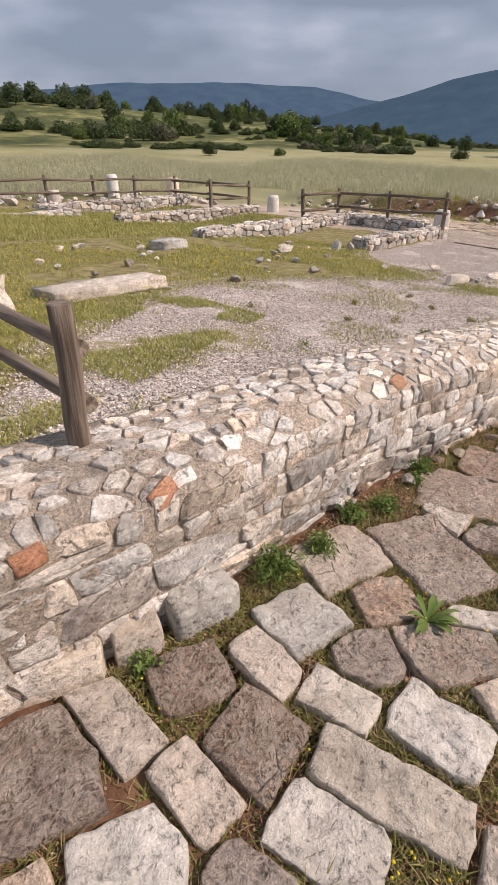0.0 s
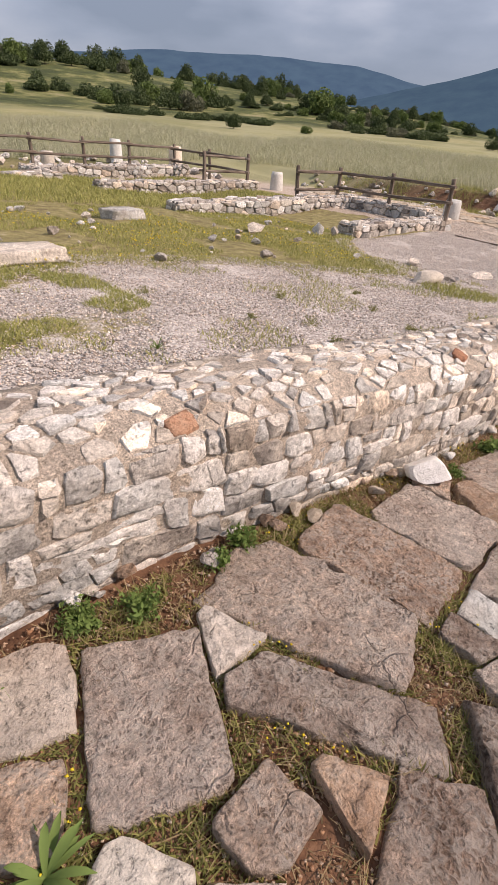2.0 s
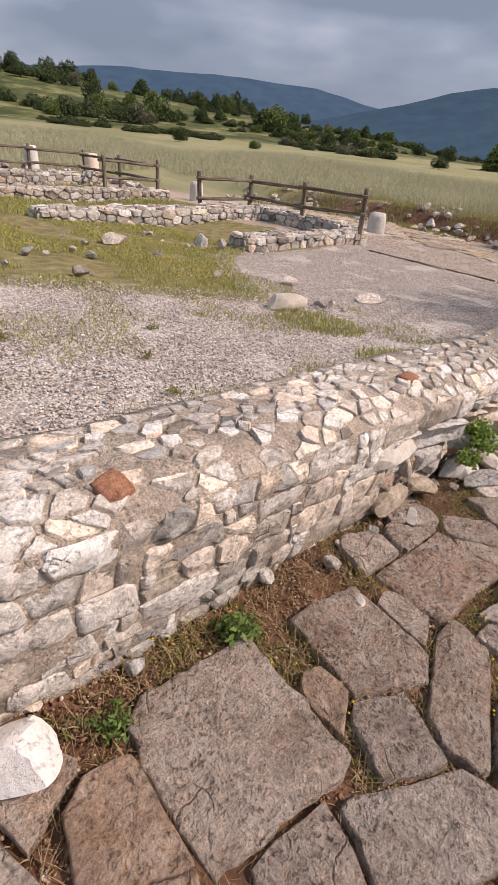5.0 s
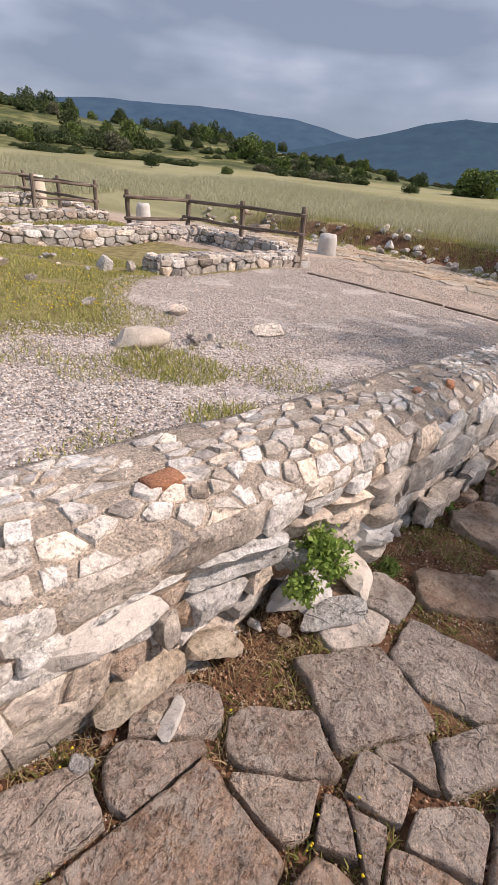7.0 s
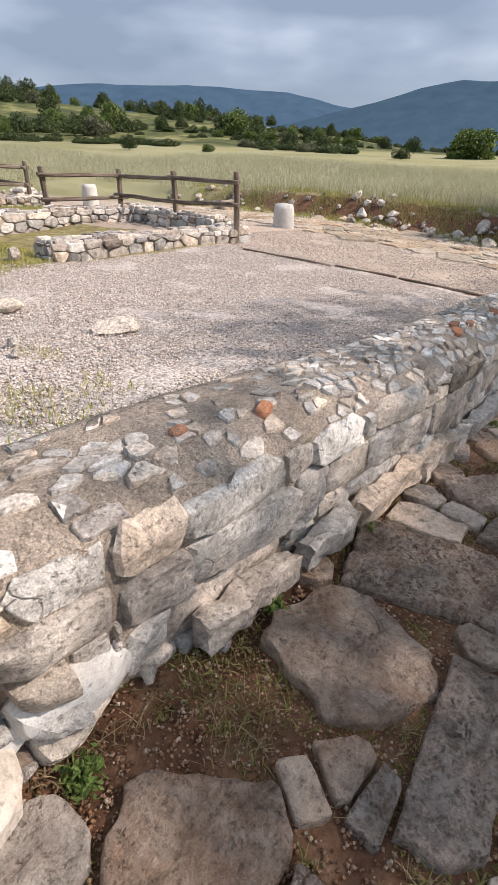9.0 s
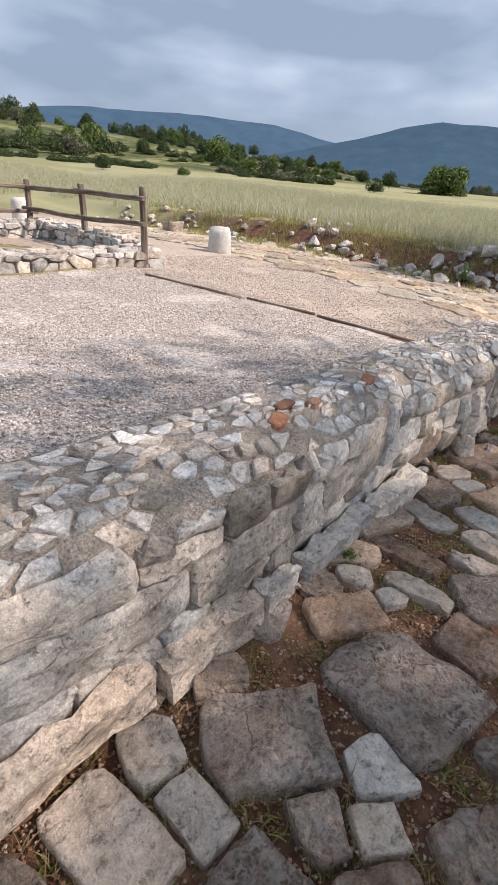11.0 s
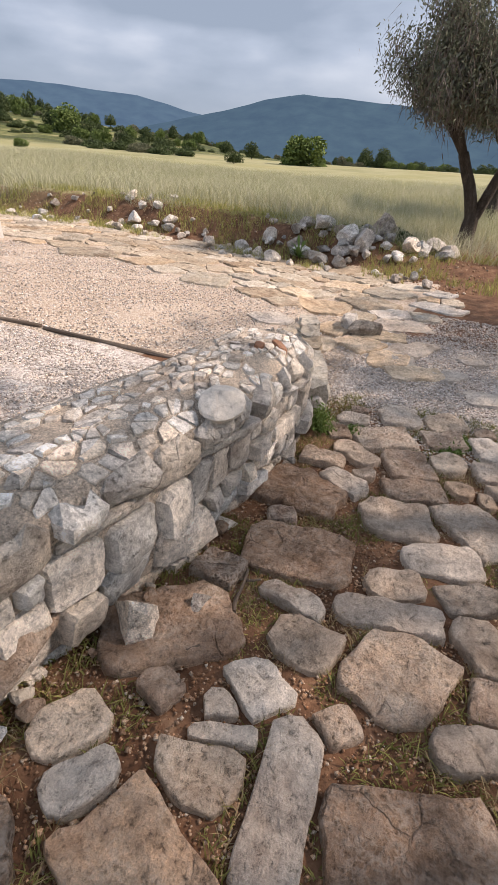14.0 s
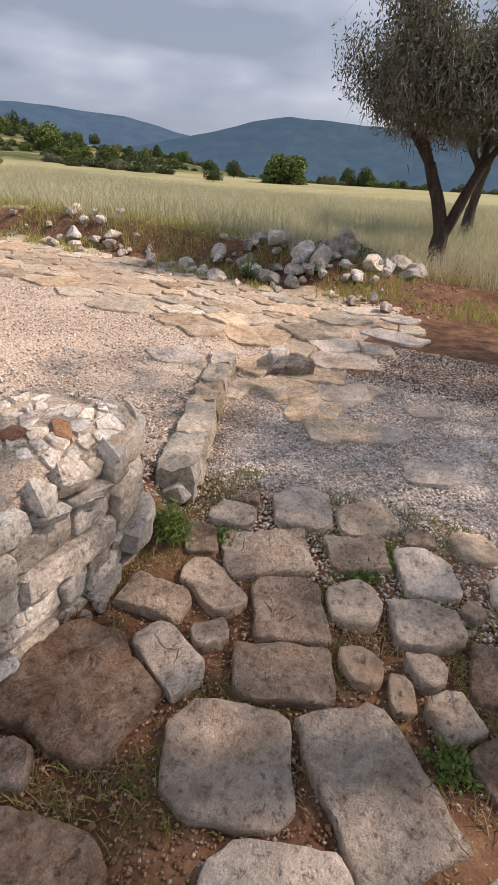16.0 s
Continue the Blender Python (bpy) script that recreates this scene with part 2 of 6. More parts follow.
def wood_mat():
    m, nt, b, geo = blank("weathered_wood", 0.8)
    tex = nt.nodes.new("ShaderNodeTexCoord")
    fibre = noise_of(nt, tex.outputs["Object"], 26.0, 5.0, 0.6, (1.0, 1.0, 0.06))
    broad = noise_of(nt, tex.outputs["Object"], 5.0, 3.0, 0.6, (1.0, 1.0, 0.3))
    v = maths(nt, "ADD", maths(nt, "MULTIPLY", fibre, 0.65), maths(nt, "MULTIPLY", broad, 0.35))
    col = ramp(nt, v, [(0.30, (0.03, 0.023, 0.018)), (0.44, (0.12, 0.092, 0.072)), (0.56, (0.25, 0.205, 0.165)), (0.70, (0.38, 0.335, 0.285))])
    nt.links.new(col, b.inputs["Base Color"])
    bumped(nt, b, v, 1.0, 0.03)
    return m


def plant_mat(name, low_c, high_c, island=True, through=0.25, scale=1.2):
    m, nt, b, geo = blank(name, 0.85)
    v = maths(nt, "ADD", maths(nt, "MULTIPLY", geo.outputs["Random Per Island"], 0.6), maths(nt, "MULTIPLY", noise_of(nt, geo.outputs["Position"], scale, 3.0), 0.5))
    col = ramp(nt, v, [(0.15, low_c), (0.9, high_c)])
    nt.links.new(col, b.inputs["Base Color"])
    t = nt.nodes.new("ShaderNodeBsdfTranslucent")
    nt.links.new(col, t.inputs[0])
    mx = node(nt, "MixShader", Fac=through)
    nt.links.new(b.outputs[0], mx.inputs[1])
    nt.links.new(t.outputs[0], mx.inputs[2])
    nt.links.new(mx.outputs[0], nt.nodes["Material Output"].inputs[0])
    return m


m_wood = wood_mat()
m_leaf = plant_mat("weed_leaf", (0.08, 0.14, 0.03), (0.22, 0.30, 0.09))
m_bright = plant_mat("bright_weed_leaf", (0.14, 0.24, 0.04), (0.36, 0.47, 0.13))
m_lawn = plant_mat("short_grass", (0.21, 0.24, 0.06), (0.50, 0.47, 0.18), scale=0.9)
m_dry = plant_mat("dry_stalk", (0.24, 0.17, 0.09), (0.44, 0.35, 0.20))
m_meadow = plant_mat("meadow_grass", (0.26, 0.28, 0.14), (0.63, 0.605, 0.46), scale=0.35)
m_joint = plant_mat("joint_weed", (0.12, 0.135, 0.035), (0.33, 0.31, 0.11))
m_olive = plant_mat("olive_leaf", (0.055, 0.065, 0.045), (0.23, 0.25, 0.185), through=0.2)
m_twig = plant_mat("dead_twig", (0.09, 0.075, 0.065), (0.25, 0.215, 0.19), through=0.0)
m_bush = plant_mat("bush_leaf", (0.04, 0.062, 0.026), (0.11, 0.145, 0.06), through=0.15, scale=0.3)
m_bush_light = plant_mat("light_bush_leaf", (0.07, 0.11, 0.03), (0.18, 0.24, 0.075), through=0.15, scale=0.3)
m_bush_grey = plant_mat("grey_bush_leaf", (0.09, 0.10, 0.06), (0.20, 0.205, 0.13), through=0.15, scale=0.3)
m_flower = plant_mat("yellow_flower", (0.75, 0.55, 0.03), (0.85, 0.70, 0.06))
m_bark = stone_mat("olive_bark", [(0.035, 0.028, 0.024), (0.09, 0.075, 0.065), (0.16, 0.14, 0.125)], 8.0, 0.6, 0.05, value=0.1, streak=(1.0, 1.0, 0.25), soil=0.0)


def ground_mat():
    m, nt, b, geo = blank("ground_surface", 0.95)
    pos = geo.outputs["Position"]
    at = nt.nodes.new("ShaderNodeAttribute")
    at.attribute_name = "zone"
    sep = nt.nodes.new("ShaderNodeSeparateColor")
    nt.links.new(at.outputs["Color"], sep.inputs[0])
    n1 = noise_of(nt, pos, 1.1, 5.0, 0.6)
    n2 = noise_of(nt, pos, 6.0, 6.0, 0.65)
    n3 = noise_of(nt, pos, 40.0, 4.0, 0.7)
    wide = noise_of(nt, pos, 0.07, 4.0, 0.6)
    edge = maths(nt, "MULTIPLY", maths(nt, "SUBTRACT", maths(nt, "ADD", maths(nt, "MULTIPLY", n1, 0.5), maths(nt, "MULTIPLY", n2, 0.5)), 0.5), 1.5)

    def zone(i):
        return ramp(nt, maths(nt, "ADD", sep.outputs[i], edge), [(0.42, 0.0), (0.58, 1.0)])
    dirt = ramp(nt, maths(nt, "ADD", maths(nt, "MULTIPLY", n2, 0.7), maths(nt, "MULTIPLY", n3, 0.3)), [(0.32, (0.05, 0.026, 0.016)), (0.46, (0.12, 0.062, 0.036)), (0.57, (0.19, 0.105, 0.062)), (0.70, (0.30, 0.195, 0.125))])
    cell = node(nt, "TexVoronoi", Scale=46.0)
    nt.links.new(pos, cell.inputs["Vector"])
    cval = nt.nodes.new("ShaderNodeSeparateColor")
    nt.links.new(cell.outputs["Color"], cval.inputs[0])
    gravel = ramp(nt, maths(nt, "ADD", maths(nt, "MULTIPLY", cval.outputs[0], 0.75), maths(nt, "MULTIPLY", n1, 0.35)), [(0.1, (0.22, 0.185, 0.16)), (0.45, (0.46, 0.41, 0.375)), (0.75, (0.60, 0.55, 0.51)), (1.0, (0.70, 0.66, 0.62))])
    sandy = ramp(nt, maths(nt, "ADD", maths(nt, "MULTIPLY", cval.outputs[1], 0.6), maths(nt, "MULTIPLY", n1, 0.4)), [(0.1, (0.30, 0.22, 0.165)), (0.5, (0.50, 0.41, 0.33)), (0.95, (0.60, 0.53, 0.45))])
    near_grass = ramp(nt, n2, [(0.3, (0.15, 0.105, 0.06)), (0.45, (0.22, 0.19, 0.085)), (0.58, (0.30, 0.26, 0.115)), (0.72, (0.42, 0.36, 0.23))])
    far_grass = ramp(nt, wide, [(0.36, (0.20, 0.205, 0.09)), (0.47, (0.30, 0.295, 0.165)), (0.56, (0.24, 0.24, 0.10)), (0.68, (0.35, 0.315, 0.17))])
    col = blend(nt, zone(0), dirt, gravel)
    col = blend(nt, zone(2), col, sandy)
    col = blend(nt, zone(1), col, near_grass)
    scrub = ramp(nt, noise_of(nt, pos, 0.16, 6.0, 0.7), [(0.40, (0.05, 0.065, 0.025)), (0.52, (0.10, 0.115, 0.04)), (0.60, (0.21, 0.21, 0.085)), (0.68, (0.30, 0.27, 0.15))])
    far_col = blend(nt, sep.outputs[0], blend(nt, maths(nt, "MULTIPLY", n1, 0.4), far_grass, (0.40, 0.365, 0.22)), scrub)
    col = blend(nt, maths(nt, "SUBTRACT", 1.0, at.outputs["Alpha"]), col, far_col)
    nt.links.new(col, b.inputs["Base Color"])
    stonyness = maths(nt, "MULTIPLY", maths(nt, "SUBTRACT", 0.5, cell.outputs["Distance"]), maths(nt, "ADD", zone(0), zone(2)))
    bumped(nt, b, maths(nt, "ADD", maths(nt, "ADD", n2, maths(nt, "MULTIPLY", n3, 0.4)), stonyness), 0.8, 0.02)
    return m


# Dark forest colour plus a constant bluish emission that stands in for distance haze.
def haze_glow_mat(name, tone, haze, amount):
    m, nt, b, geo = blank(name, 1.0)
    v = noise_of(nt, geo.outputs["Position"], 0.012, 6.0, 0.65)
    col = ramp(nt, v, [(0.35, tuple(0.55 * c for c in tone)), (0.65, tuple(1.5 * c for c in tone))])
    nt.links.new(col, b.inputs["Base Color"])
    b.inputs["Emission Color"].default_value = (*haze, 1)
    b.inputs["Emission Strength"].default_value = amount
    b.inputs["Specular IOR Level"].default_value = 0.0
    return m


m_ground = ground_mat()
# Both slopes glow faintly blue: the air's haze is put into their material.
m_ridge = haze_glow_mat("far_forest_haze_glow", (0.014, 0.024, 0.024), (0.066, 0.112, 0.190), 1.0)
m_mount = haze_glow_mat("forest_haze_glow", (0.014, 0.024, 0.022), (0.052, 0.092, 0.152), 1.0)


# ---- mesh helpers ----
def part(name, data, material, parent=None, label=""):
    """Links a bmesh, or (verts, faces), as one mesh object under a thing."""
    me = bpy.data.meshes.new(name)
    if isinstance(data, bmesh.types.BMesh):
        data.to_mesh(me)
        data.free()
    else:
        verts, faces = data
        if isinstance(faces, np.ndarray):
            v = np.asarray(verts, dtype=np.float32)
            k = faces.shape[1]
            me.vertices.add(len(v))
            me.vertices.foreach_set("co", v.ravel())
            me.loops.add(faces.size)
            me.loops.foreach_set("vertex_index", faces.astype(np.int32).ravel())
            me.polygons.add(len(faces))
            me.polygons.foreach_set("loop_start", np.arange(0, faces.size, k, dtype=np.int32))
            me.update(calc_edges=True)
        else:
            me.from_pydata(verts, [], faces)
    me.materials.append(material)
    ob = new(name, me)
    if parent is not None:
        ob.parent = parent
    if label:
        ob["label"] = label
    return ob


def smooth(ob, crease=0):
    """Shades the mesh smoothly, with edges over the crease angle left crisp."""
    ob.data.polygons.foreach_set("use_smooth", [True] * len(ob.data.polygons))
    if crease:
        ob.data.set_sharp_from_angle(angle=radians(crease))
    return ob


def thing(name, label, category, group="", kind="", at=(0, 0, 0)):
    ob = new(name)
    ob.location = at
    ob.empty_display_size = 0.1
    return tagged(ob, label, category, group, kind)


def ease(v):
    v = np.clip(v, 0.0, 1.0)
    return v * v * (3 - 2 * v)


# ---- the lie of the land ----
def road_z(x):
    return np.interp(x, [-30, -10, 0, 2, 3, 4.2, 7.7, 9, 11, 12, 13.5, 16, 20, 26], [1.6, 0.75, 0.0, -0.14, -0.26, -0.4, -0.72, -0.78, -0.88, -0.98, -1.12, -1.14, -1.2, -1.1])


def wall_top(x):
    return np.interp(x, [-6, 0, 2.83, 3.53, 4.46, 7.35, 9.24, 11.9, 13.85], [1.05, 0.64, 0.40, 0.32, 0.22, 0.01, -0.145, -0.31, -0.41])


def wall_front(x):
    return np.interp(x, [-6, 2, 3.2, 4.5, 6, 7.2, 9, 11, 12.4, 13.8], [1.14, 1.10, 1.04, 0.96, 0.90, 0.86, 0.86, 0.93, 0.92, 0.98])


def yard_z(x, y):
    z = 0.41 - 0.087 * np.clip(x, -12, 14.5) - 0.066 * np.clip(x - 14.5, 0, 6.0)
    z = z + 0.055 * (np.clip(y, 1, 8) - 3) * ease((x - 10) / 3)
    z = z - 0.05 * ease((6 - x) / 4) * ease((y - 2) / 3)
    return z + 0.10 * ease((1.9 - y) / 0.6) * ease((12.5 - x) / 2)


def hill_amp(az):
    return np.interp(az, [-180, 0, 15, 25, 32, 40, 50, 65, 80, 120, 180], [0, 0, 0, 0.8, 3.2, 5.0, 6.5, 9.0, 9.5, 6.0, 0])


def land_z(x, y):
    x, y = np.asarray(x, dtype=float), np.asarray(y, dtype=float)
    lip = np.where(x < 13.9, 1.36, np.clip(1.0 + (x - 13.9) * 0.42, 0.98, 3.0))
    side = ease((y - lip + 0.14) / 0.28)
    z = road_z(x) * (1 - side) + yard_z(x, y) * side
    out_right = ease((-1.6 - y) / 2.5)
    z = z * (1 - out_right) + (road_z(x) + 0.15) * out_right
    bank = ease((x - 20.9) / 1.3)
    z = z + bank * (0.15 + 0.45 * ease((y - 1) / 5))
    z = z + 0.28 * np.exp(-((x - 21.9) / 0.75) ** 2 - ((y - 3.3) / 1.1) ** 2)
    d = np.hypot(x, y)
    az = np.degrees(np.arctan2(y, x))
    slope = np.interp(az, [-180, 0, 22, 42, 65, 180], [0.01, 0.024, 0.026, 0.042, 0.052, 0.05])
    far = -0.75 + np.clip(d - 25, 0, 60) * slope + hill_amp(az) * ease((d - 78) / 75)
    far = far - ease((d - 190) / 500) * (far + 6)
    f = ease((d - 25) / 10)
    return z * (1 - f) + far * f


def grid_line(lo, hi, step, reach):
    mid = list(np.arange(lo, hi + 1e-6, step))
    out, s, v = [], step, hi
    while v < reach:
        s *= 1.16
        v += s
        out.append(v)
    s, v, back = step, lo, []
    while v > -reach:
        s *= 1.16
        v -= s
        back.append(v)
    return np.array(back[::-1] + mid + out)


def build_ground():
    xs, ys = grid_line(-4, 24, 0.1, 3500), grid_line(-3, 13, 0.1, 3500)
    gx, gy = np.meshgrid(xs, ys, indexing="ij")
    gz = land_z(gx, gy)
    rough = np.array([noise.noise((a * 1.7, b * 1.7, 0.0)) * 0.02 + noise.noise((a * 6, b * 6, 3.0)) * 0.012 if abs(a) < 40 and abs(b) < 40 else 0.0 for a, b in zip(gx.ravel(), gy.ravel())])
    gz = gz + rough.reshape(gz.shape) - 0.02
    v = np.stack([gx, gy, gz], -1).reshape(-1, 3)
    nx, ny = len(xs), len(ys)
    i = (np.arange(nx - 1)[:, None] * ny + np.arange(ny - 1)[None, :]).ravel()
    ob = part("ground", (v, np.stack([i, i + ny, i + ny + 1, i + 1], -1)), m_ground)
    smooth(ob)
    x, y = v[:, 0], v[:, 1]
    d = np.hypot(x, y)
    inside = (y > 1.2) & (x < 14.6)
    lawn_edge = np.interp(x, [-5, 0.5, 1.7, 3.6, 5.2, 6.6, 7.4, 8.4, 9.2, 10.0], [1.8, 2.4, 3.4, 4.7, 4.4, 3.6, 3.3, 4.9, 5.7, 6.2])
    grass = np.where(inside, ease((y - lawn_edge) / 0.5 + 0.5), 0.0)
    tongue = np.exp(-((x - 7.1) / 0.3) ** 2 - ((y - 2.65) / 0.45) ** 2)
    grass = np.maximum(grass, tongue * 0.8)
    patchy = np.exp(-((x - 2.3) / 1.5) ** 2 - ((y - 2.9) / 0.8) ** 2) * 0.62
    grass = np.maximum(grass, np.where(inside, patchy, 0))
    gravel = np.where((y > 1.2) & (x < 13.9 + 0.0 * y), 1.0, 0.0)
    path = ease((x - 14.1) / 0.8) * ease((17.2 - x) / 0.8) * ease((y + 1.2) / 0.8) * (y < 1.9)
    gravel = np.maximum(gravel, path * 0.95)
    log_x = 13.4 + (4.3 - y) * 0.27
    sandy = np.where((x > log_x) & (y > 1.2) & (x < 20.8), 1.0, 0.0)
    grass = np.where((x > log_x) & (y < 10), grass * 0.0, grass)
    grass = np.maximum(grass, ease((-1.3 - y) / 0.8) * 0.75)
    bank = ease((x - 21.6) / 0.8)
    grass = np.maximum(grass, bank * ease((y - 1) / 2))
    sandy = sandy * (1 - ease((x - 20.4) / 0.5))
    near = 1 - ease((d - 24) / 4)
    az = np.degrees(np.arctan2(y, x))
    gravel = np.where(d > 40, ease((d - np.interp(az, [0, 25, 32, 45, 60, 80], [110, 95, 74, 72, 66, 64])) / 8), gravel)
    col = np.stack([gravel, grass, sandy, near], -1).astype(np.float32)
    ca = ob.data.attributes.new("zone", "FLOAT_COLOR", "POINT")
    ca.data.foreach_set("color", col.ravel())
    tagged(ob, "red earth, pale gravel yard and meadow reaching the hills", "ground", kind="structure")
    return ob


build_ground()


def ridge(name, label, mat, dist, prof, seed):
    azs = np.linspace(-60, 150, 420)
    rng = np.random.default_rng(seed)
    wob = sum(rng.uniform(0.4, 1) * 0.06 / k * np.sin(np.radians(azs) * 18 * k + rng.uniform(0, 6)) for k in range(1, 9))
    el = np.interp(azs, [p[0] for p in prof], [p[1] for p in prof]) + wob
    verts, rows = [], 7
    for a, e in zip(azs, el):
        for r in range(rows):
            q = r / (rows - 1)
            dd = dist * (0.72 + 0.28 * q)
            z = dd * math.tan(radians(max(e, -1) * q ** 0.85)) - 8
            z += noise.noise((a * 0.6, q * 5, seed)) * 14 * math.sin(math.pi * q)
            verts.append((dd * math.cos(radians(a)), dd * math.sin(radians(a)), z))
    n = len(azs)
    i = (np.arange(n - 1)[:, None] * rows + np.arange(rows - 1)[None, :]).ravel()
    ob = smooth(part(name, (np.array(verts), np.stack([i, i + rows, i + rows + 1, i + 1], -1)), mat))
    return tagged(ob, label, "mountain", kind="structure")


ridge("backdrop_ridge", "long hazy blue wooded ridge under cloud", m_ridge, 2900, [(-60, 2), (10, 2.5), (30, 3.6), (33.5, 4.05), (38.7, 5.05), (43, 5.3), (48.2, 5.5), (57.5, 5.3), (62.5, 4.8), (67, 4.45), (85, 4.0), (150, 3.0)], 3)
ridge("backdrop_mountain", "dark wooded mountain flank under cloud, blue haze in its colour", m_mount, 2300, [(-60, 3.5), (0, 4.6), (11.5, 5.3), (18.6, 5.8), (23.2, 6.0), (26.8, 5.4), (30.5, 4.45), (33.8, 3.75), (40, 2.4), (50, 1.0), (60, -1), (150, -1)], 8)


# ---- stones ----
def clip_poly(poly, px, py, nx, ny):
    """Keeps the side of the polygon where (q - p) . n <= 0."""
    out = []
    for k in range(len(poly)):
        a, b = poly[k - 1], poly[k]
        da = (a[0] - px) * nx + (a[1] - py) * ny
        db = (b[0] - px) * nx + (b[1] - py) * ny
        if da * db < 0:
            t = da / (da - db)
            out.append((a[0] + (b[0] - a[0]) * t, a[1] + (b[1] - a[1]) * t))
        if db <= 0:
            out.append(b)
    return out


def cells(x0, x1, height, sx, sy, rng, jitter=0.24):
    """Irregular coursed cells filling 0..height(x) between x0 and x1; sx, sy may be functions of x."""
    fx = sx if callable(sx) else (lambda x: sx)
    seeds, row, y = [], 0, 0.0
    top = max(height(x0 + (x1 - x0) * k / 12) for k in range(13))
    while y < top:
        x = x0 - rng.random() * 0.1
        h = sy * rng.uniform(0.7, 1.45)
        while x < x1:
            w = fx(x) * rng.choice((0.5, 0.7, 0.9, 1.1, 1.5, 1.9)) * rng.uniform(0.85, 1.15)
            seeds.append((x + w / 2, y + h / 2 + rng.uniform(-jitter, jitter) * h))
            x += w
        y += h
    ax, result = 3.4, []
    seeds = [s for s in seeds if s[1] < height(min(max(s[0], x0), x1)) + 0.3 * sy and x0 - 0.05 < s[0] < x1 + 0.05]
    arr = np.array(seeds)
    for i, (cx, cy) in enumerate(seeds):
        r = fx(cx) * 1.9
        hx = height(min(max(cx, x0), x1))
        poly = [(max(cx - r, x0), max(cy - r, 0)), (min(cx + r, x1), max(cy - r, 0)), (min(cx + r, x1), min(cy + r, hx)), (max(cx - r, x0), min(cy + r, hx))]
        near = np.nonzero((abs(arr[:, 0] - cx) < 2 * r) & (abs(arr[:, 1] - cy) < 2 * r))[0]
        for j in near:
            if j == i:
                continue
            ox, oy = arr[j]
            poly = clip_poly(poly, (cx + ox) / 2, (cy + oy) / 2, (ox - cx), (oy - cy) * ax)
            if len(poly) < 3:
                break
        if len(poly) >= 3:
            result.append(poly)
    return result


def masonry(x0, x1, height, tall, wide, rng):
    """Rough courses of squared blocks filling 0..height(x) from x0 to x1: outlines in the face's plane."""
    rows = [0.0]
    while rows[-1] < 1.0:
        rows.append(rows[-1] + tall * rng.uniform(0.7, 1.4))
    rows = [r / rows[-1] for r in rows]
    seed = rng.uniform(0, 99)

    def level(k, x):
        wave = 0.0 if k in (0, len(rows) - 1) else 0.045 * noise.noise((x * 1.9, k * 3.7, seed)) + 0.02 * noise.noise((x * 6.0, k * 3.7, seed + 5))
        return (rows[k] * 0.98 + wave) * height(min(max(x, x0), x1))

    def quad(xa, xb, ka, kb, sa, sb):
        j = lambda v: v + rng.uniform(-0.009, 0.009)
        return [(j(xa - sa), j(ka(xa))), (j(xb - sb), j(ka(xb))), (j(xb + sb), j(kb(xb))), (j(xa + sa), j(kb(xa)))]
    out = []
    for k in range(len(rows) - 1):
        x, lean = x0, 0.0
        low, high = (lambda v, k=k: level(k, v)), (lambda v, k=k: level(k + 1, v))
        while x < x1:
            h = high(x) - low(x)
            w = max(0.05, wide * h * rng.choice((0.55, 0.8, 0.8, 1.1, 1.4, 1.9, 2.5)) * rng.uniform(0.85, 1.15))
            xe, lean_e = min(x + w, x1), rng.uniform(-0.022, 0.022)
            share = rng.uniform(0.35, 0.65)
            mid = lambda v: low(v) + (high(v) - low(v)) * share
            kind = rng.random()
            if h > 0.11 and kind < 0.28:
                out.append(quad(x, xe, low, mid, lean / 2, lean_e / 2))
                if w > 0.13:
                    xm = x + (xe - x) * rng.uniform(0.35, 0.65)
                    out.append(quad(x, xm, mid, high, lean / 2, 0.0))
                    out.append(quad(xm, xe, mid, high, 0.0, lean_e / 2))
                else:
                    out.append(quad(x, xe, mid, high, lean / 2, lean_e / 2))
            else:
                out.append(quad(x, xe, low, high, lean, lean_e))
            x, lean = xe, lean_e
    return out


def ragged(poly, rng, wobble, cut=0.13, step=0.045):
    """Knocks the corners off an outline and breaks its edges."""
    pts, n = [], len(poly)
    for k in range(n):
        a, b, c = poly[k - 1], poly[k], poly[(k + 1) % n]
        t = cut * rng.uniform(0.3, 1.6)
        pts.append((b[0] + (a[0] - b[0]) * t, b[1] + (a[1] - b[1]) * t))
        pts.append((b[0] + (c[0] - b[0]) * t, b[1] + (c[1] - b[1]) * t))
    out = []
    for k in range(len(pts)):
        a, b = pts[k], pts[(k + 1) % len(pts)]
        steps = max(1, min(5, int(math.hypot(b[0] - a[0], b[1] - a[1]) / step)))
        for q in range(steps):
            out.append((a[0] + (b[0] - a[0]) * q / steps + rng.uniform(-wobble, wobble), a[1] + (b[1] - a[1]) * q / steps + rng.uniform(-wobble, wobble)))
    return out


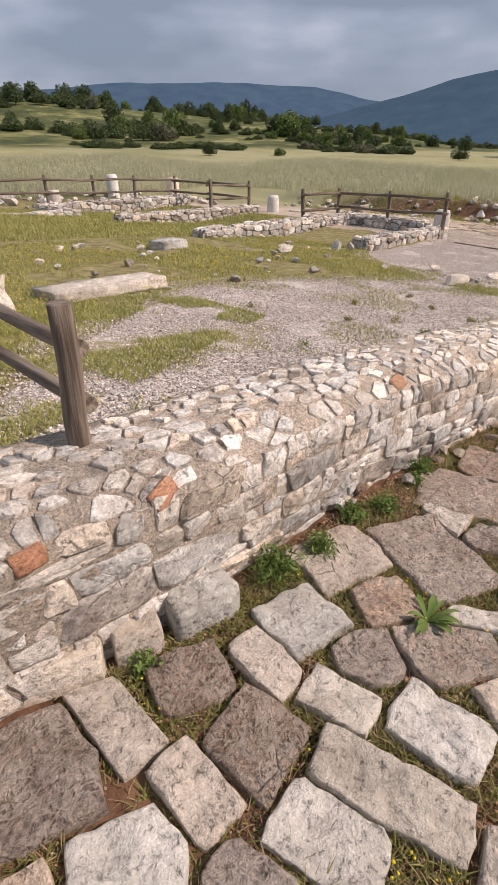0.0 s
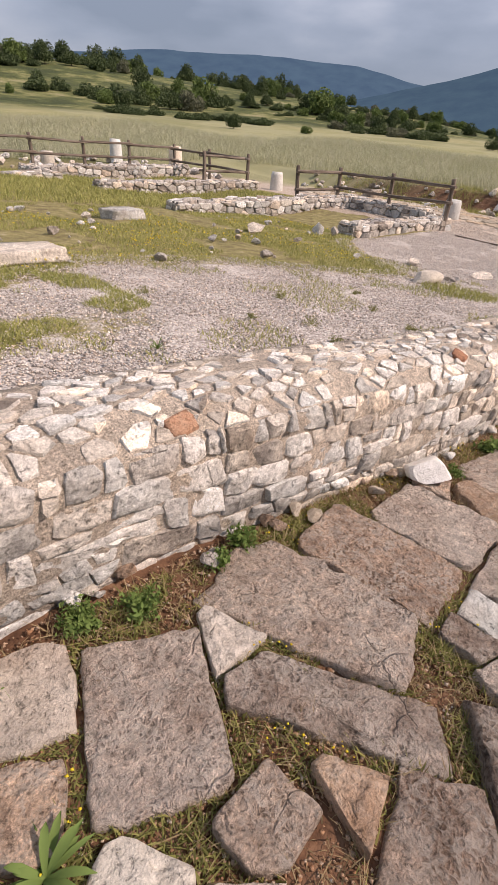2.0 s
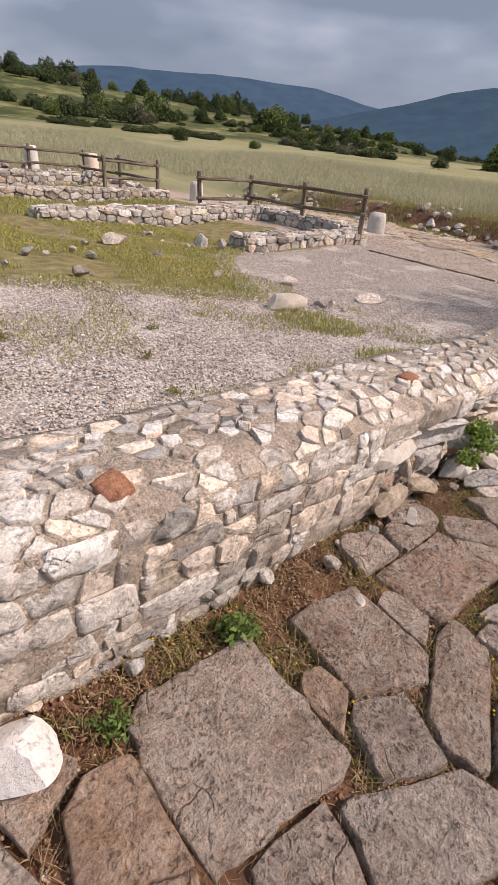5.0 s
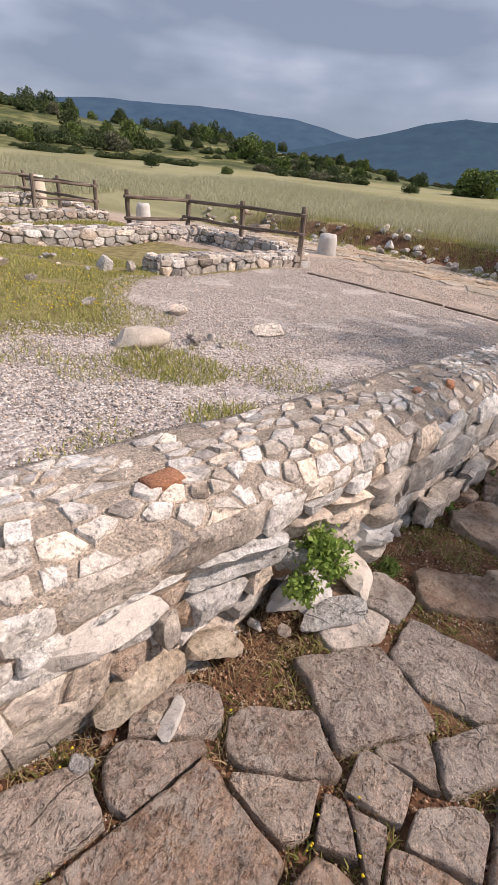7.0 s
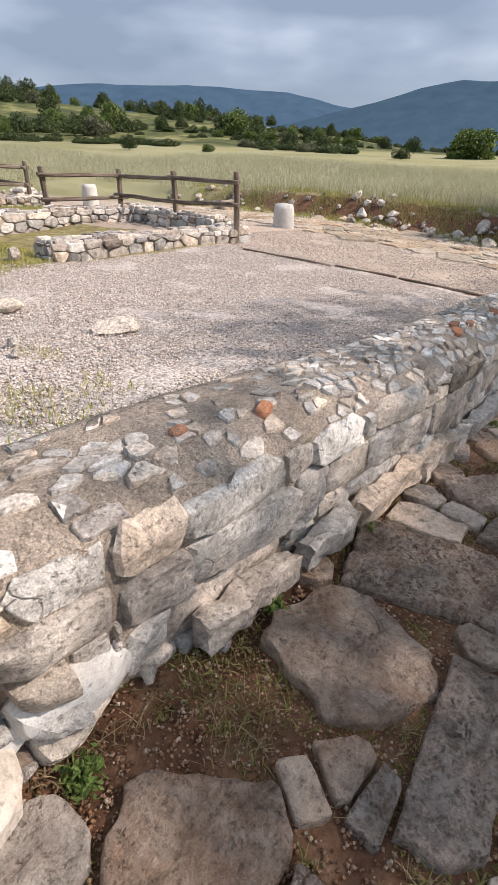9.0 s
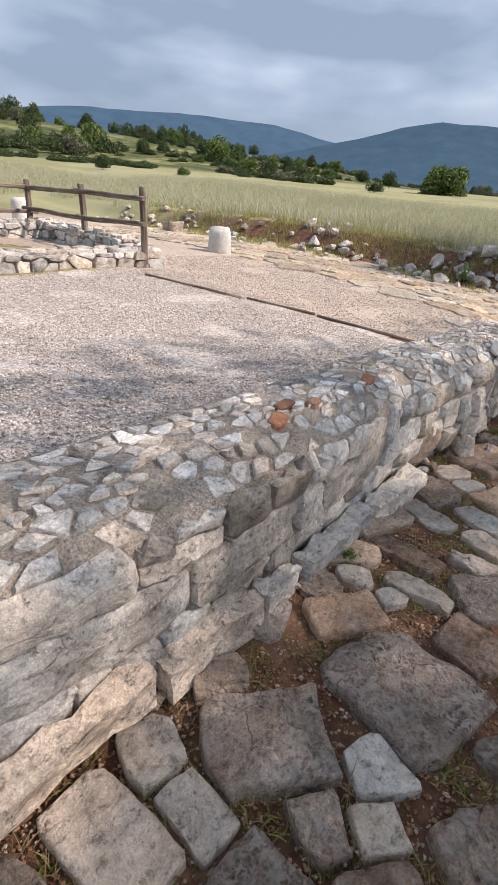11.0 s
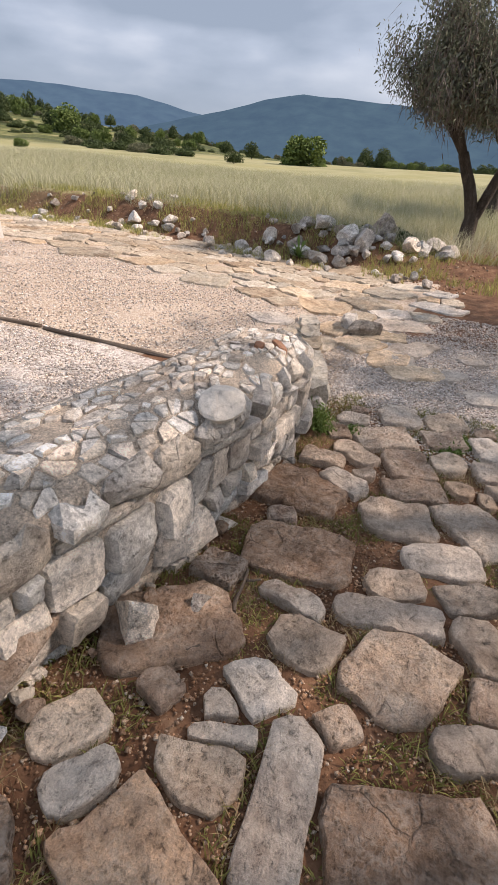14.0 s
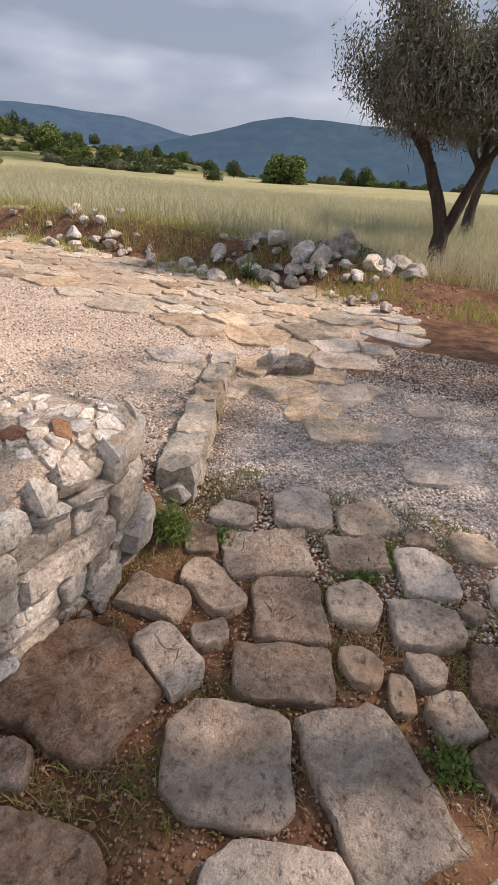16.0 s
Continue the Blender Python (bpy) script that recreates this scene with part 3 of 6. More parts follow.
def block_mesh(poly, place, depth, rng, joint=0.006, sink=0.03, tilt=0.25, puff=0.0):
    """A roughly squared stone on a wall face, with broken edges and an uneven face."""
    n = len(poly)
    cx, cy = sum(p[0] for p in poly) / n, sum(p[1] for p in poly) / n
    size = max(0.01, sum(math.hypot(p[0] - cx, p[1] - cy) for p in poly) / n)
    f = max(0.5, 1 - joint / size)
    tx, ty = rng.uniform(-tilt, tilt) * depth / size, rng.uniform(-tilt, tilt) * depth / size
    seed = rng.uniform(0, 50)
    verts = []
    for scale, d in ((f, -sink), (f, depth * 0.45), (f * 0.93, depth * 0.92), (f * 0.66, depth), (f * 0.33, depth)):
        for px, py in poly:
            qx, qy = (px - cx) * scale, (py - cy) * scale
            lift = d if d < 0 else max(-sink, d + puff * (1 - scale * scale) + qx * tx + qy * ty + 0.013 * noise.fractal((qx * 14 + seed, qy * 14, seed), 0.6, 2.1, 4))
            verts.append(place(cx + qx, cy + qy, lift))
    verts.append(place(cx, cy, depth + puff + 0.01 * noise.noise((seed, seed, seed))))
    faces = []
    for r in range(4):
        for k in range(n):
            a, b = r * n + k, r * n + (k + 1) % n
            faces.append((a, b, b + n, a + n))
    for k in range(n):
        faces.append((4 * n + k, 4 * n + (k + 1) % n, 5 * n))
    return verts, faces


def refine(poly, rng, wobble):
    """Rounds corners and adds a little unevenness to a polygon."""
    out = []
    n = len(poly)
    for k in range(n):
        a, b, c = poly[k - 1], poly[k], poly[(k + 1) % n]
        for o, t in ((a, 0.17), (c, 0.17)):
            out.append((b[0] + (o[0] - b[0]) * t + rng.uniform(-wobble, wobble), b[1] + (o[1] - b[1]) * t + rng.uniform(-wobble, wobble)))
    return out


def stone_mesh(poly, place, depth, rng, joint=0.008, sink=0.03, tilt=0.25):
    """A stone on a wall face: outline in the face's own plane, place(u, v, d) gives the world."""
    n = len(poly)
    cx, cy = sum(p[0] for p in poly) / n, sum(p[1] for p in poly) / n
    size = max(0.01, sum(math.hypot(p[0] - cx, p[1] - cy) for p in poly) / n)
    f = max(0.45, 1 - joint / size)
    tx, ty = rng.uniform(-tilt, tilt) * depth / size, rng.uniform(-tilt, tilt) * depth / size
    verts = []
    for scale, d in ((f * 1.02, -sink), (f * 0.995, depth * 0.5), (f * 0.94, depth * 0.9), (f * 0.72, depth)):
        for px, py in poly:
            qx, qy = (px - cx) * scale, (py - cy) * scale
            lift = d if d < 0 else max(-sink, d + qx * tx + qy * ty + rng.uniform(-0.16, 0.16) * depth + 0.004 * noise.noise((px * 17, py * 17, cx)))
            verts.append(place(cx + qx, cy + qy, lift))
    verts.append(place(cx, cy, depth * rng.uniform(0.95, 1.12)))
    faces = []
    for r in (0, 1, 2):
        for k in range(n):
            a, b = r * n + k, r * n + (k + 1) % n
            faces.append((a, b, b + n, a + n))
    for k in range(n):
        faces.append((3 * n + k, 3 * n + (k + 1) % n, 4 * n))
    return verts, faces


def join(pieces):
    verts, faces = [], []
    for v, f in pieces:
        o = len(verts)
        verts += v
        faces += [tuple(i + o for i in q) for q in f]
    return verts, faces


def rock_mesh(rng, sx, sy, sz, chops=11, rough=0.10, level=3):
    bm = bmesh.new()
    bmesh.ops.create_icosphere(bm, subdivisions=level, radius=1.0)
    seed = rng.uniform(0, 90)
    planes = []
    for _ in range(chops):
        d = Vector((rng.gauss(0, 1), rng.gauss(0, 1), rng.gauss(0, 1))).normalized()
        planes.append((d, rng.uniform(0.42, 0.78)))
    for v in bm.verts:
        for d, c in planes:
            over = v.co.dot(d) - c
            if over > 0:
                v.co -= d * over * 0.97
        n = noise.fractal(v.co * 1.6 + Vector((seed, 0, 0)), 1.0, 2.0, 4)
        v.co *= 1 + rough * n
        v.co.x *= sx
        v.co.y *= sy
        v.co.z *= sz
    return bm


def rock(x, y, sx, sy, sz, turn=0, mat=None, label="grey limestone rock lying on the ground", name="rock", sink=0.3, z=None, group="loose rocks", level=3, chops=11, rough=0.09, tip=0):
    rng = random.Random(int(x * 977 + y * 131))
    ob = part(name, rock_mesh(rng, sx, sy, sz, chops, rough, level), mat or m_rock)
    smooth(ob, 20)
    base = float(land_z(x, y)) if z is None else z
    ob.matrix_basis = pose(x, y, base + sz * (0.8 - sink), tip, 0, turn)
    return tagged(ob, label, "rock", group)


# ---- the long mortared wall beside the road ----
END_X, HALF = 13.72, 0.25


def wall_base(x):
    return float(road_z(x)) - 0.10


def face_height(x):
    return float(wall_top(x)) - 0.10 - wall_base(x)


def wall_place(s, q, d):
    """s along the wall and round its end, q up the face and over the crown, d outward."""
    x = min(s, END_X)
    yc = float(wall_front(x)) + HALF
    turn = max(0.0, s - END_X) / HALF
    out = (math.sin(turn), -math.cos(turn))
    zb, hf = wall_base(x), face_height(x)
    bulge = 0.02 * noise.noise((s * 1.1, q * 2.0, 5.0)) + 0.012 * math.sin(s * 2.1)
    if q <= hf:
        under = 0.05 * (1 - q / max(hf, 0.1)) ** 2
        hollow = min(1.0, max(0.0, (s - 5.55) / 0.12)) * min(1.0, max(0.0, (6.95 - s) / 0.12)) * min(1.0, max(0.0, (0.82 - q / max(hf, 0.1)) / 0.08))
        under += 0.075 * hollow
        r = HALF + bulge - under + d
        z = zb + q
    else:
        over = q - hf
        r = HALF + bulge - over * 0.96
        round_off = min(1.0, over / 0.22)
        z = zb + hf + 0.10 * math.sin(round_off * math.pi / 2)
        r += d * 0.35 * (1 - round_off)
        z += d
    return (x + out[0] * r, yc + out[1] * r, z)


def build_long_wall():
    wall = thing("wall_long", "low mortared rubble limestone wall with rounded crown beside the paved road", "wall", kind="structure")
    # mortar core
    ss = list(np.arange(-3.0, END_X, 0.07)) + list(np.linspace(END_X, END_X + HALF * math.pi, 14))
    qs = [0, 0.12, 0.25, 0.4, 0.6, 0.8, 0.93, 1.0]
    crown = [0.05, 0.11, 0.18, 0.26, 0.36, 0.46, 0.50]
    verts, cols = [], len(qs) + len(crown) + 1
    for s in ss:
        hf = face_height(min(s, END_X))
        cap = s > END_X
        for q in qs:
            dd = (0.006 if s < 7.2 else 0.002) + 0.016 * noise.noise((s * 7, q * 6, 1.0))
            verts.append(wall_place(s, q * hf, dd))
        for c in crown:
            cc = min(c, 0.25) if cap else c
            verts.append(wall_place(s, hf + cc, 0.010 * noise.noise((s * 7, c * 7 + 3, 1.0)) - 0.004))
        x, y, z = verts[-1]
        verts.append((x, y, z - 0.4) if not cap else (x, y, z - 0.02))
    faces = [(a * cols + b, (a + 1) * cols + b, (a + 1) * cols + b + 1, a * cols + b + 1) for a in range(len(ss) - 1) for b in range(cols - 1)]
    core = smooth(part("mortar_core", (verts, faces), m_mortar, wall, "crumbly beige lime mortar"))
    rng = random.Random(11)
    # face stones
    length = END_X + HALF * math.pi * 0.85
    face = masonry(-2.6, 2.4, lambda s: face_height(s) + 0.03, 0.19, 1.25, rng)
    face += masonry(2.4, 4.9, lambda s: face_height(s) + 0.03, 0.17, 1.0, rng)
    face += masonry(4.9, 7.2, lambda s: face_height(s) + 0.03, 0.19, 1.15, rng)
    face += masonry(7.2, length, lambda s: face_height(min(s, END_X)) + 0.02, 0.33, 1.2, rng)
    face.sort(key=lambda p: p[0][0])
    singles, rest = [], []
    for poly in face:
        area = abs(sum(poly[k - 1][0] * poly[k][1] - poly[k][0] * poly[k - 1][1] for k in range(len(poly)))) / 2
        if area < 0.0012:
            continue
        loose = 5.5 < poly[0][0] < 6.9 and poly[0][1] < 0.8 * face_height(6.2)
        deep = rng.uniform(0.01, 0.10) if loose else rng.uniform(0.007, 0.021) if poly[0][0] < 7.2 else rng.uniform(0.010, 0.045) if poly[0][0] < 11.5 else rng.uniform(0.012, 0.075)
        mesh = block_mesh(ragged(poly, rng, 0.005), wall_place, deep, rng, 0.016 if loose else 0.006, 0.05 if loose else 0.03, 0.6, 0.005 if poly[0][0] < 7.2 else 0.011)
        s = poly[0][0]
        (singles if s > 0.1 and area > 0.006 and len(singles) < 420 else rest).append(mesh)
    for v, f in singles:
        smooth(part("stone", (v, f), m_wall_stone, wall), 42)
    tagged(smooth(part("small_stones", join(rest), m_wall_rest, wall, "small limestone rubble in the joints"), 42), kind="stuff")
    # flat stones bedded in the crown
    top = cells(-2.6, length, lambda s: 0.46, lambda s: 0.085 if s < 7.4 else 0.07, 0.068, rng, 0.46)
    flat = []
    for poly in top:
        if rng.random() < (0.22 if poly[0][0] < 7.3 else 0.55 if poly[0][0] < 8.3 else 0.2):
            continue
        if max(p[0] for p in poly) > END_X and max(p[1] for p in poly) > 0.21:
            continue
        base = [(p[0], p[1] + face_height(min(p[0], END_X)) + 0.012) for p in poly]
        flat.append(stone_mesh(ragged(base, rng, 0.004, 0.08, 0.03), wall_place, rng.uniform(0.004, 0.013), rng, rng.uniform(0.006, 0.016), 0.02, 0.6))
    tagged(smooth(part("crown_stones", join(flat), m_wall_rest, wall, "flat limestone chips bedded in the crown"), 42), kind="stuff")
    return wall


long_wall = build_long_wall()


def wall_tile(s, q, w, h, turn=0.0, thick=0.02):
    """A broken red tile set in the wall."""
    rng = random.Random(int(s * 100))
    c, n = math.cos(turn), math.sin(turn)
    poly = []
    for a, b in ((-1, -0.8), (-0.3, -1.05), (0.9, -1), (1.05, 0.1), (0.9, 1), (-0.2, 0.9), (-1, 0.85)):
        u, v = a * w / 2, b * h / 2
        poly.append((s + u * c - v * n, face_height(min(s, END_X)) + q + u * n + v * c))
    return smooth(part("tile", stone_mesh(poly, wall_place, thick, rng, 0.001, 0.02, 0.1), m_brick, long_wall, "broken red clay tile"))


# ---- dry rubble walls of the rooms behind ----
def room_wall(name, x0, y0, x1, y1, top, thick, label, sx=0.24, sy=0.13, seed=1, drop=0.0):
    rng = random.Random(seed)
    wall = thing(name, label, "wall", kind="structure")
    along = Vector((x1 - x0, y1 - y0, 0))
    length = along.length
    along.normalize()
    right = Vector((along.y, -along.x, 0))
    start = Vector((x0, y0, 0))

    def zt(u):
        return top - drop * u / length + 0.03 * noise.noise((u * 1.3, seed, 0.0))

    def zb(u):
        p = start + along * u
        return float(land_z(p.x, p.y)) - 0.08

    def placed(side):
        def f(u, v, d):
            p = start + along * u + right * side * (thick / 2 + d)
            return (p.x, p.y, zb(u) + v)
        return f

    def on_top(u, v, d):
        p = start + along * u + right * (v - thick / 2)
        return (p.x, p.y, zt(u) + d)

    def on_end(at, sign):
        def f(u, v, d):
            p = start + along * (at + sign * d) + right * (u - thick / 2) * (1 if sign > 0 else 1)
            return (p.x, p.y, zb(at) + v)
        return f
    n = max(2, int(length / 0.25))
    ring = []
    for k in range(n + 1):
        u = length * k / n
        for w, z in ((-1, zb(u)), (-1, zt(u)), (1, zt(u)), (1, zb(u))):
            p = start + along * u + right * w * (thick / 2 - 0.01)
            ring.append((p.x, p.y, z - 0.012))
    faces = [(4 * k + j, 4 * k + 4 + j, 4 * k + 5 + j, 4 * k + 1 + j) for k in range(n) for j in range(3)] + [(0, 1, 2, 3), (4 * n, 4 * n + 3, 4 * n + 2, 4 * n + 1)]
    part("core", (ring, faces), m_mortar, wall)
    pieces = []
    for side in (1, -1):
        for poly in cells(0, length, lambda u: zt(u) - zb(u), sx, sy, rng):
            pieces.append(stone_mesh(refine(poly, rng, 0.008), placed(side), rng.uniform(0.015, 0.06), rng, 0.012))
    for poly in cells(0, length, lambda u: thick, sx * 0.8, sy, rng):
        pieces.append(stone_mesh(refine(poly, rng, 0.008), on_top, rng.uniform(0.01, 0.06), rng, 0.012))
    for at, sign in ((0, -1), (length, 1)):
        for poly in cells(0, thick, lambda u: zt(at) - zb(at), sx * 0.8, sy, rng):
            pieces.append(stone_mesh(refine(poly, rng, 0.008), on_end(at, sign), rng.uniform(0.015, 0.05), rng, 0.012))
    big = pieces[:140]
    for v, f in big:
        smooth(part("stone", (v, f), m_far_wall_single, wall), 42)
    tagged(smooth(part("small_stones", join(pieces[140:]), m_far_wall, wall), 42), kind="stuff")
    return wall


m_far_wall_single = stone_mat("limestone_dry_stone", [(0.13, 0.12, 0.115), (0.40, 0.37, 0.34), (0.60, 0.57, 0.53), (0.74, 0.71, 0.67)], 9.0, 0.35, 0.012, value=0.25, soil=0.1)
DRY = "low rubble limestone foundation wall of an excavated room"
room_wall("wall_room_front", 10.0, 6.55, 13.75, 6.55, -0.27, 0.42, DRY, seed=2, drop=0.10)
room_wall("wall_room_side", 13.55, 6.8, 13.55, 9.15, -0.24, 0.40, DRY + ", inner face dark", seed=3)
room_wall("wall_room_back", 7.75, 9.35, 13.75, 9.35, -0.15, 0.42, DRY, seed=4, drop=0.06)
room_wall("wall_second_room", 8.0, 13.1, 13.4, 13.1, -0.15, 0.42, DRY, seed=5, drop=0.08)
room_wall("wall_third_room_front", 3.0, 15.15, 7.9, 15.15, -0.12, 0.42, DRY, seed=6)
room_wall("wall_third_room_side", 7.7, 15.36, 7.7, 16.6, -0.12, 0.40, DRY, seed=7)
room_wall("wall_third_room_back", 7.5, 16.8, 13.4, 16.8, -0.10, 0.42, DRY, seed=8)


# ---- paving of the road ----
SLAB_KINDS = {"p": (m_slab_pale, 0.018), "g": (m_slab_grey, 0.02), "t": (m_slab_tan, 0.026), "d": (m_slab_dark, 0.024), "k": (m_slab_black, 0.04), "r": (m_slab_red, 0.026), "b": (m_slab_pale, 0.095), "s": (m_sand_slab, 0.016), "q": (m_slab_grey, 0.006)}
slabs = []
laid = []


def slab(x, y, length, width, turn, kind):
    slabs.append((x, y, length, width, radians(turn), "t" if x > 11.9 and kind in "pg" else "r" if x > 12.3 and kind == "k" else kind))


def reach(s, dx, dy):
    """How far the slab s stretches from its middle in a direction."""
    a = math.atan2(dy, dx) - s[4]
    p = 5.0
    return (abs(math.cos(a) / (s[2] / 2)) ** p + abs(math.sin(a) / (s[3] / 2)) ** p) ** (-1 / p)


def half_span(s, nx, ny):
    """Half of the slab's extent along a direction."""
    a = math.atan2(ny, nx) - s[4]
    return abs(math.cos(a)) * s[2] / 2 + abs(math.sin(a)) * s[3] / 2


def corner(s):
    """How much of a slab's corners is worn away: cobbles at the road's end are rounder than the large slabs."""
    return (0.35, 0.75) if s[0] > 9.95 and s[5] in "pgt" else (0.12, 0.5) if s[0] > 2 else (0.06, 0.3)


def lay(paving, all_slabs, base_z, rng, grow=0.03, joint=0.010):
    arr = np.array([(s[0], s[1]) for s in all_slabs])
    for i, s in enumerate(all_slabs):
        mat, proud = SLAB_KINDS[s[5]]
        more = 0.0 if s[5] == "b" else grow(s[0]) if callable(grow) else grow
        c, n = math.cos(s[4]), math.sin(s[4])
        hl, hw = s[2] / 2 + more, s[3] / 2 + more
        poly = []
        for u, v in ((-1, -1), (1, -1), (1, 1), (-1, 1)):
            cut = rng.uniform(*corner(s)) * min(hl, hw)
            ends = ((u * hl, v * (hw - cut)), (u * (hl - cut), v * hw))
            for p, q in (ends if u * v > 0 else ends[::-1]):
                p, q = p * rng.uniform(0.92, 1.03), q * rng.uniform(0.92, 1.03)
                poly.append((s[0] + p * c - q * n, s[1] + p * n + q * c))
        for j in np.nonzero(np.hypot(arr[:, 0] - s[0], arr[:, 1] - s[1]) < 1.1)[0]:
            o = all_slabs[j]
            dx, dy = o[0] - s[0], o[1] - s[1]
            if j == i or math.hypot(dx, dy) < 1e-4:
                continue
            best = None
            for a in (s[4], s[4] + math.pi / 2, o[4], o[4] + math.pi / 2, math.atan2(dy, dx)):
                nx, ny = math.cos(a), math.sin(a)
                if dx * nx + dy * ny < 0:
                    nx, ny = -nx, -ny
                hi, hj = half_span(s, nx, ny), half_span(o, nx, ny)
                away = dx * nx + dy * ny
                if best is None or away - hi - hj > best[0]:
                    best = (away - hi - hj, nx, ny, max(0.25, min(0.75, (hi + (away - hi - hj) / 2) / away)) * away)
            gap, nx, ny, at = best
            poly = clip_poly(poly, s[0] + nx * at, s[1] + ny * at, nx, ny)
            if len(poly) < 3:
                break
        if len(poly) < 4:
            continue
        cx, cy = sum(p[0] for p in poly) / len(poly), sum(p[1] for p in poly) / len(poly)
        size = sum(math.hypot(p[0] - cx, p[1] - cy) for p in poly) / len(poly)
        f = max(0.5, 1 - joint / size)
        lean = 0.006 if s[5] in "sq" else 0.025
        tx, ty = rng.gauss(0, lean), rng.gauss(0, lean)
        sd, up = rng.uniform(0, 99), proud * rng.uniform(0.75, 1.2)
        # outline resampled so that the edge stays worn and uneven
        ring = []
        m = len(poly)
        for k in range(m):
            a, b = poly[k], poly[(k + 1) % m]
            steps = max(1, int(math.hypot(b[0] - a[0], b[1] - a[1]) / 0.035))
            for q in range(steps):
                u = (q + 0.15) / steps
                ring.append((a[0] + (b[0] - a[0]) * u, a[1] + (b[1] - a[1]) * u))
        m = len(ring)
        verts = []
        levels = ((f * 1.01, -0.06), (f, 0.50), (f * 0.98, 0.84), (f * 0.94, 0.97), (f * 0.82, 1.0), (f * 0.60, 1.0), (f * 0.38, 1.0), (f * 0.17, 1.0))
        for scale, h in levels:
            for px, py in ring:
                wob = 1 + 0.07 * noise.fractal((px * 9 + sd, py * 9, 0.0), 0.6, 2.2, 5)
                x, y = cx + (px - cx) * scale * wob, cy + (py - cy) * scale * wob
                z = float(base_z(cx, cy)) + (float(base_z(x, y)) - float(base_z(cx, cy))) * 0.85 + (x - cx) * tx + (y - cy) * ty
                z += (-0.06 if h < 0 else up * h + 0.022 * noise.fractal((x * 9 + sd, y * 9, sd), 0.6, 2.2, 5) * h)
                verts.append((x, y, z))
        laid.append(np.array([(cx + (px - cx) * f, cy + (py - cy) * f) for px, py in ring]))
        verts.append((cx, cy, float(base_z(cx, cy)) + up * 1.0 + 0.012 * noise.noise((cx * 5, cy * 5, sd))))
        faces = [(r * m + k, r * m + (k + 1) % m, (r + 1) * m + (k + 1) % m, (r + 1) * m + k) for r in range(len(levels) - 1) for k in range(m)]
        last = (len(levels) - 1) * m
        faces += [(last + k, last + (k + 1) % m, len(verts) - 1) for k in range(m)]
        smooth(part("paving_stone" if s[5] != "b" else "kerb_block", (verts, faces), mat, paving), 60)


slab(1.36, 0.60, 0.20, 0.18, 148, 'd')
slab(1.52, 0.29, 0.18, 0.09, 121, 'p')
slab(1.66, 0.08, 0.18, 0.14, 53, 'g')
slab(1.76, 0.61, 0.48, 0.39, 66, 'd')
slab(1.83, 0.21, 0.18, 0.15, 7, 'd')
slab(2.20, 0.27, 0.57, 0.29, 124, 'd')
slab(2.42, 0.60, 0.62, 0.38, 112, 'd')
slab(2.90, 0.57, 0.59, 0.43, 100, 'd')
slab(2.99, 0.18, 0.18, 0.10, 39, 'p')
slab(3.26, 0.13, 0.39, 0.35, 6, 'd')
slab(3.40, 0.59, 0.50, 0.43, 8, 'd')
slab(3.75, 0.51, 0.31, 0.18, 72, 'r')
slab(4.13, 0.23, 0.16, 0.11, 156, 'd')
slab(4.22, 0.52, 0.50, 0.45, 173, 'd')
slab(4.39, 0.04, 0.39, 0.19, 154, 'd')
slab(4.59, 0.25, 0.28, 0.25, 150, 'd')
slab(4.79, 0.49, 0.38, 0.30, 169, 'd')
slab(4.91, 0.16, 0.55, 0.22, 21, 'd')
slab(5.40, 0.48, 0.59, 0.36, 175, 'd')
slab(5.90, 0.47, 0.26, 0.11, 131, 'd')
slab(6.25, 0.44, 0.43, 0.38, 151, 'd')
slab(6.35, 0.06, 0.33, 0.13, 151, 'd')
slab(6.62, 0.27, 0.43, 0.28, 100, 'd')
slab(7.08, 0.39, 0.38, 0.20, 127, 'r')
slab(7.76, 0.01, 0.59, 0.22, 9, 'k')
slab(7.82, 0.45, 0.48, 0.42, 74, 'r')
slab(8.36, 0.45, 0.64, 0.49, 109, 'k')
slab(8.64, -0.02, 0.28, 0.13, 42, 'k')
slab(8.73, 0.57, 0.32, 0.13, 94, 'g')
slab(8.86, 0.16, 0.39, 0.27, 86, 'k')
slab(8.91, 0.46, 0.18, 0.09, 86, 'g')
slab(8.93, 0.68, 0.13, 0.10, 70, 'g')
slab(9.19, 0.46, 0.33, 0.29, 143, 'k')
slab(9.21, 0.12, 0.13, 0.10, 140, 'g')
slab(9.81, 0.55, 0.29, 0.21, 147, 'r')
slab(10.03, 0.65, 0.15, 0.12, 125, 'g')
slab(0.10, 0.87, 0.35, 0.23, 70, 'd')
slab(0.28, 1.16, 0.33, 0.17, 160, 'b')
slab(0.31, 0.89, 0.29, 0.18, 90, 'g')
slab(0.36, 0.56, 0.26, 0.18, 90, 'g')
slab(0.51, 0.26, 0.26, 0.20, 105, 'p')
slab(0.55, 1.13, 0.25, 0.19, 75, 'b')
slab(0.58, 0.86, 0.21, 0.18, 160, 'd')
slab(0.60, 0.56, 0.23, 0.22, 10, 'd')
slab(0.78, 0.19, 0.47, 0.15, 105, 'p')
slab(0.80, 1.06, 0.29, 0.20, 170, 'b')
slab(0.82, 0.72, 0.23, 0.14, 85, 'g')
slab(0.88, 0.47, 0.26, 0.16, 100, 'p')
slab(1.04, 0.22, 0.28, 0.22, 95, 'p')
slab(1.05, 0.75, 0.29, 0.26, 170, 'p')
slab(1.08, 0.49, 0.21, 0.16, 145, 'd')
